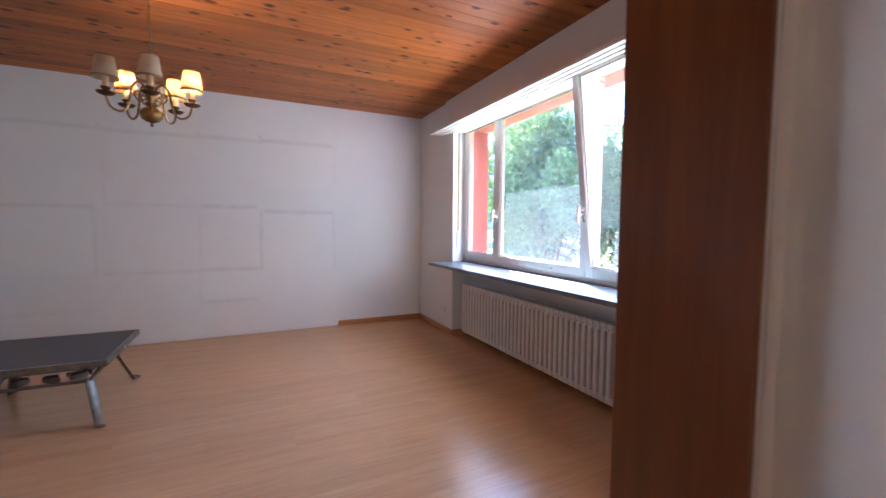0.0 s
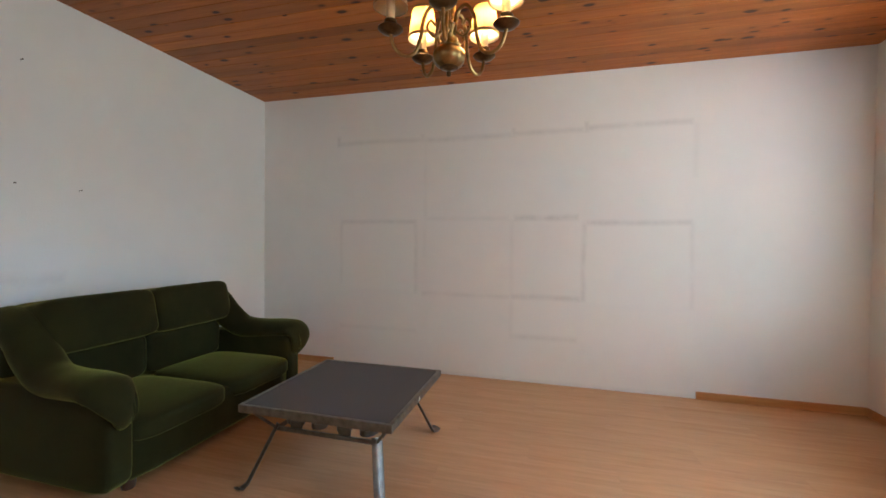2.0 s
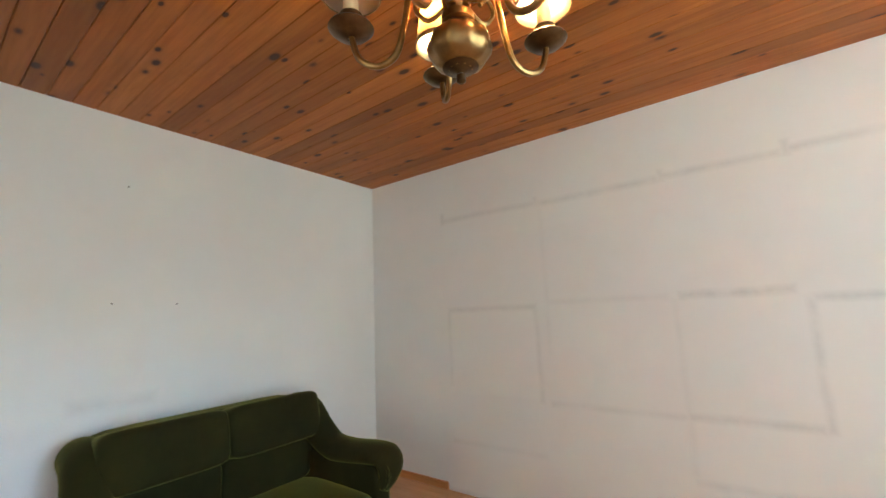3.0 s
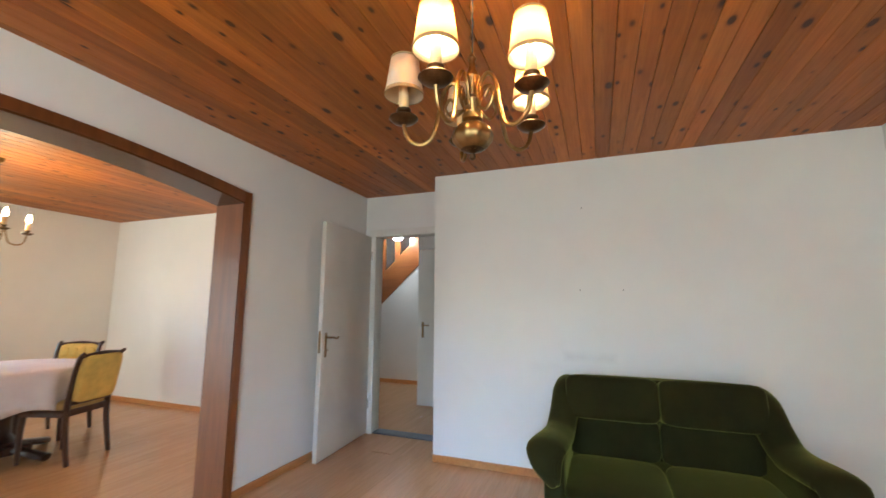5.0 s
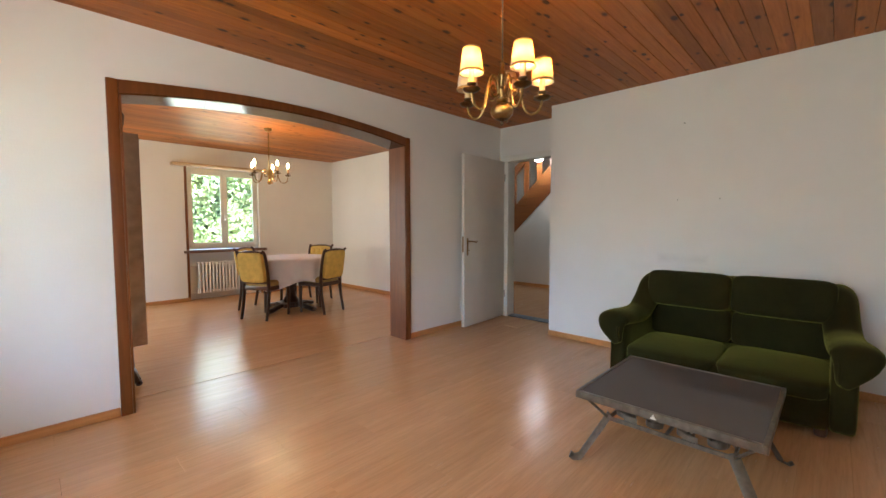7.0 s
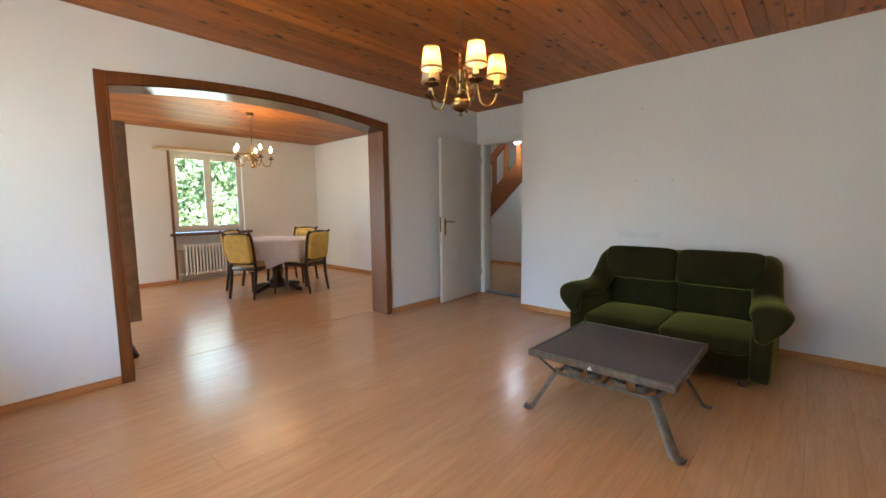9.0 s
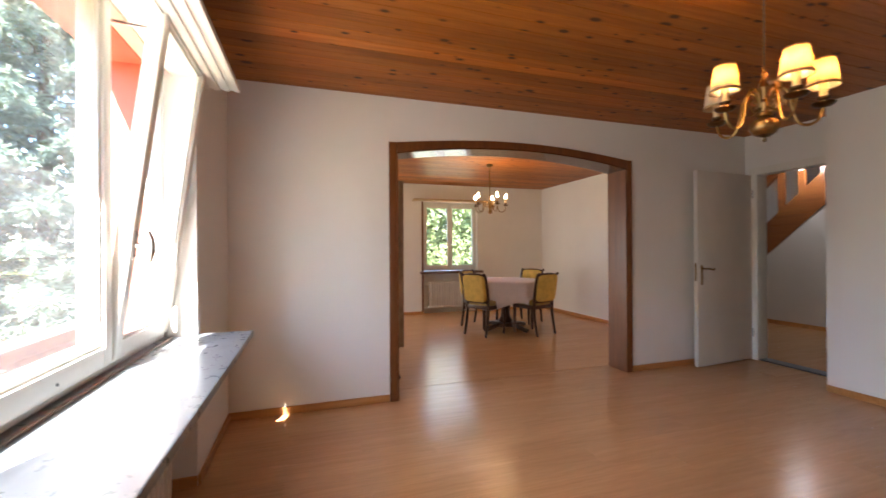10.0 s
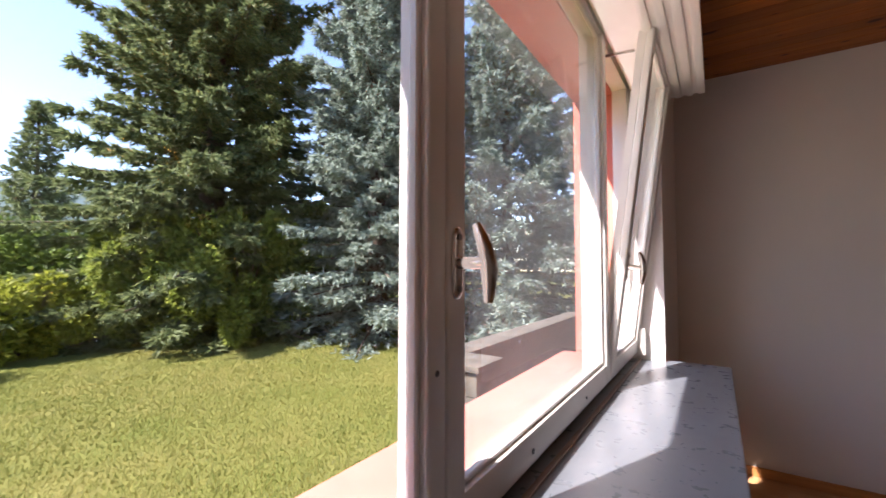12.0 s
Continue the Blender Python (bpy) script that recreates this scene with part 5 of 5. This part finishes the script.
def shrub(name, x, y, sx, sy, h, mat, seed, label, leaf=0.09, count=7000, category="shrub", lift=0.0):
    rng = np.random.default_rng(seed)
    t = thing(name, pose(x, y, GZ + lift), label, category)
    stems = BM()
    for i in range(9):
        a = rng.uniform(0, 6.28)
        r = rng.uniform(0.3, 0.8)
        sweep(stems, [(0.1 * math.cos(a), 0.1 * math.sin(a), -0.05 - lift), (sx * r * 0.5 * math.cos(a), sy * r * 0.5 * math.sin(a), h * 0.5), (sx * r * math.cos(a), sy * r * math.sin(a), h * 0.85)], [0.03, 0.02, 0.008], 6, steps=3)
    part("stem", stems, M_BARK, t)
    # uneven lobes of leaves
    K = 26
    la, lr, lz = rng.uniform(0, 6.28, K), rng.uniform(0.2, 0.85, K), rng.uniform(0.15, 0.85, K)
    C = np.stack([sx * lr * np.cos(la), sy * lr * np.sin(la), h * lz], 1)
    S = rng.uniform(0.22, 0.42, K)
    pick = rng.integers(0, K, count)
    d = rng.normal(0, 1, (count, 3))
    d /= np.linalg.norm(d, axis=1, keepdims=True)
    p = C[pick] + d * (S[pick] * rng.uniform(0.6, 1.05, count))[:, None] * np.array([sx, sy, h * 0.75])
    p[:, 2] = np.maximum(p[:, 2], 0.03 - lift)
    v = fronds(rng, p, d * 0.8 + np.array([0, 0, 0.2]), leaf, 3, leaf * 0.33)
    tri_mesh("crown", v, mat, parent=t)
    return t


def build_outside():
    ground()
    spruce("spruce_tree", 13.4, -1.7, 19.0, 3.7, M_NEEDLE_DARK, 3, "tall dark green spruce on the lawn edge", 0.5, 3.2)
    spruce("spruce_tree", 9.4, -4.0, 14.0, 2.5, M_NEEDLE_BLUE, 4, "blue spruce with pale drooping branches", 0.3, 2.4)
    spruce("spruce_tree", 6.9, -6.8, 10.5, 3.5, M_NEEDLE_BLUE, 5, "broad blue spruce with pale branches", 0.3, 2.4)
    spruce("spruce_tree", 26.6, -0.7, 9.2, 1.9, M_NEEDLE_DARK, 6, "far slim dark spruce", 0.5, 0.8)
    spruce("spruce_tree", 13.0, -7.8, 12.0, 3.4, M_NEEDLE_DARK, 7, "dark spruce behind the blue spruces", 0.5, 1.5)
    shrub("yew_shrub", 13.2, -0.2, 1.4, 1.5, 3.0, M_YEW, 11, "dense bright green yew shrub at the lawn edge", 0.11, 14000)
    shrub("yew_shrub", 11.6, -1.6, 1.3, 1.5, 3.2, M_YEW, 12, "bright green conifer shrub under the spruce", 0.11, 14000)
    shrub("yew_shrub", 13.7, 1.8, 0.9, 1.1, 1.6, M_YELLEAF, 16, "low yellow-green shrub at the lawn edge", 0.10, 8000)
    shrub("leafy_tree", 15.0, 7.0, 2.4, 2.2, 4.6, M_LEAF_LIGHT, 13, "light green leafy tree in the sun", 0.13, 15000, "tree")
    shrub("leafy_tree", 12.5, 9.0, 2.4, 2.2, 5.6, M_LEAF, 14, "green broadleaf tree in the garden", 0.13, 16000, "tree")
    shrub("leafy_tree", 9.8, 11.5, 2.6, 2.4, 6.0, M_LEAF_LIGHT, 15, "tall light green garden tree", 0.14, 17000, "tree")
    spruce("spruce_tree", 11.0, 14.0, 9.0, 2.6, M_NEEDLE_BLUE, 8, "blue spruce beyond the shrubs", 0.4, 1.2)
    spruce("spruce_tree", 18.0, 12.0, 9.0, 2.6, M_NEEDLE_BLUE, 9, "bluish spruce beyond the shrubs", 0.4, 1.2)
    shrub("leafy_tree", -1.8, -10.6, 2.8, 1.9, 5.0, M_LEAF_PALE, 21, "dense green leafy tree outside the dining room", 0.14, 16000, "tree")
    shrub("leafy_tree", 2.8, -11.4, 2.8, 1.9, 4.8, M_LEAF_PALE, 22, "light green leafy tree outside the dining room", 0.14, 14000, "tree")
    shrub("leafy_tree", -6.0, -11.6, 2.8, 1.9, 5.2, M_LEAF_PALE, 23, "green leafy tree outside the dining room", 0.14, 12000, "tree")
    for i, (hx, hy) in enumerate(((18.5, -3.0), (18.5, 1.0), (19.0, 5.0), (18.0, -8.5), (19.5, 9.0))):
        shrub("hedge_shrub", hx, hy, 2.4, 2.4, 3.0, M_LEAF, 30 + i, "tall green hedge shrub behind the garden", 0.16, 7000, lift=0.0)
    # low terrace wall and slabs
    w = thing("terrace_wall", pose(4.1, 0.95, GZ), "low weathered concrete terrace wall with a cap and end pillar", "wall")
    top = 0.39 - GZ
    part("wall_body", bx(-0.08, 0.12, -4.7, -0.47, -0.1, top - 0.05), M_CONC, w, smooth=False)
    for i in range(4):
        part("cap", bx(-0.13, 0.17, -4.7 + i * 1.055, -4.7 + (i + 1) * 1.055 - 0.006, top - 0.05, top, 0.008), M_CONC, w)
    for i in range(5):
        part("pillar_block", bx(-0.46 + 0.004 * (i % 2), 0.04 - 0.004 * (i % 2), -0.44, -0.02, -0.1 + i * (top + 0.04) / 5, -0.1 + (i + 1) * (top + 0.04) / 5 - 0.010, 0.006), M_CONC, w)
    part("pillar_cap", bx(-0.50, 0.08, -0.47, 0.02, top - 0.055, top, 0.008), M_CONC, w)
    structure("terrace", bx(OUT + 0.02, 4.2, -3.7, 0.4, GZ - 0.1, GZ + 0.06), M_SLABS, "pale terrace slabs beside the house")
    # fence and far hill
    f = thing("fence", pose(17, -6.5, GZ), "dark wooden picket fence behind the trees", "fence")
    for i in range(26):
        part("picket", bx(-0.015, 0.015, i * 0.16 - 0.04, i * 0.16 + 0.04, 0, 1.1), M_BARK, f, smooth=False)
    part("rail", bx(0.015, 0.05, -0.05, 4.1, 0.8, 0.88), M_BARK, f)
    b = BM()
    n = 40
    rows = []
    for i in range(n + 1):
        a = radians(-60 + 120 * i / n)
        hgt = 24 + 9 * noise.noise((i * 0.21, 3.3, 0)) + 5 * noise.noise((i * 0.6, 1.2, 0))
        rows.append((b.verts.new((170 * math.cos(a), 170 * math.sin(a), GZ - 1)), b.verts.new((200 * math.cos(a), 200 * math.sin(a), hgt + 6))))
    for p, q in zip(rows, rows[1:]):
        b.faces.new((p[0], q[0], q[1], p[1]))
    structure("backdrop", b, M_HILL, "wooded hill in the distance, haze put into its colour", "all")


def build_floor():
    fl = structure("floor", bx(-6.6, XE + 0.25, DS - 0.16, YN, -0.12, -0.009), M_BLACKGAP, "beech-toned laminate floor")
    L, W = 1.285, 0.193
    me = {}
    rng = random.Random(3)

    def plank(x0, x1, y0, y1):
        key = (round(x1 - x0, 3), round(y1 - y0, 3))
        if key not in me:
            b = bx(0, key[0], 0, key[1], -0.009, 0.0)
            for v in b.verts:
                if v.co.z > -0.001:
                    v.co.x += 0.0003 if v.co.x < key[0] / 2 else -0.0003
                    v.co.y += 0.0003 if v.co.y < key[1] / 2 else -0.0003
            m = bpy.data.meshes.new("plank")
            b.to_mesh(m)
            b.free()
            m.materials.append(M_FLOOR)
            me[key] = m
        ob = new("plank", me[key])
        ob.parent = fl
        ob.location = (x0, y0, 0)

    def field(x0, x1, y0, y1):
        """Rows of planks of one area, in brick bond."""
        a0, a1, c0, c1 = (x0, x1, y0, y1) if FLOOR_ALONG == "x" else (y0, y1, x0, x1)
        c, i = c0, 0
        while c < c1 - 0.01:
            ce = min(c + W, c1)
            a = a0 - (i % 3) * L / 3
            while a < a1 - 0.01:
                s, e = max(a, a0), min(a + L, a1)
                if e - s > 0.02:
                    if FLOOR_ALONG == "x":
                        plank(s, e, c, ce)
                    else:
                        plank(c, ce, s, e)
                a += L
            c = ce
            i += 1
    field(XW, 2.335, YA, YN)
    field(XD, XW, YA, YC)
    field(A_W, A_E, YS, YA)
    field(DW, XE, DS, YS)
    field(XE, 2.4, -2.9, -2.05)
    field(-1.52, -0.43, DS - 0.12, DS)
    field(-5.5, XD, -1.3, YC)


build_shell()
build_ceilings()
build_trims()
build_door()
build_stairs()
build_windows()
radiator("radiator", pose(2.20, 1.95, 0.06), 2.03, 38, 0.50, 0.10, "long white ribbed radiator in the window niche")
radiator("radiator", pose(-1.28, DS - 0.12 + 0.142, 0.10, 0, 0, -90), 0.74, 15, 0.50, 0.10, "white ribbed radiator under the dining window", True)
build_sofa()
build_coffee_table()
build_chandelier()
build_dining()
build_small()
build_outside()
build_floor()
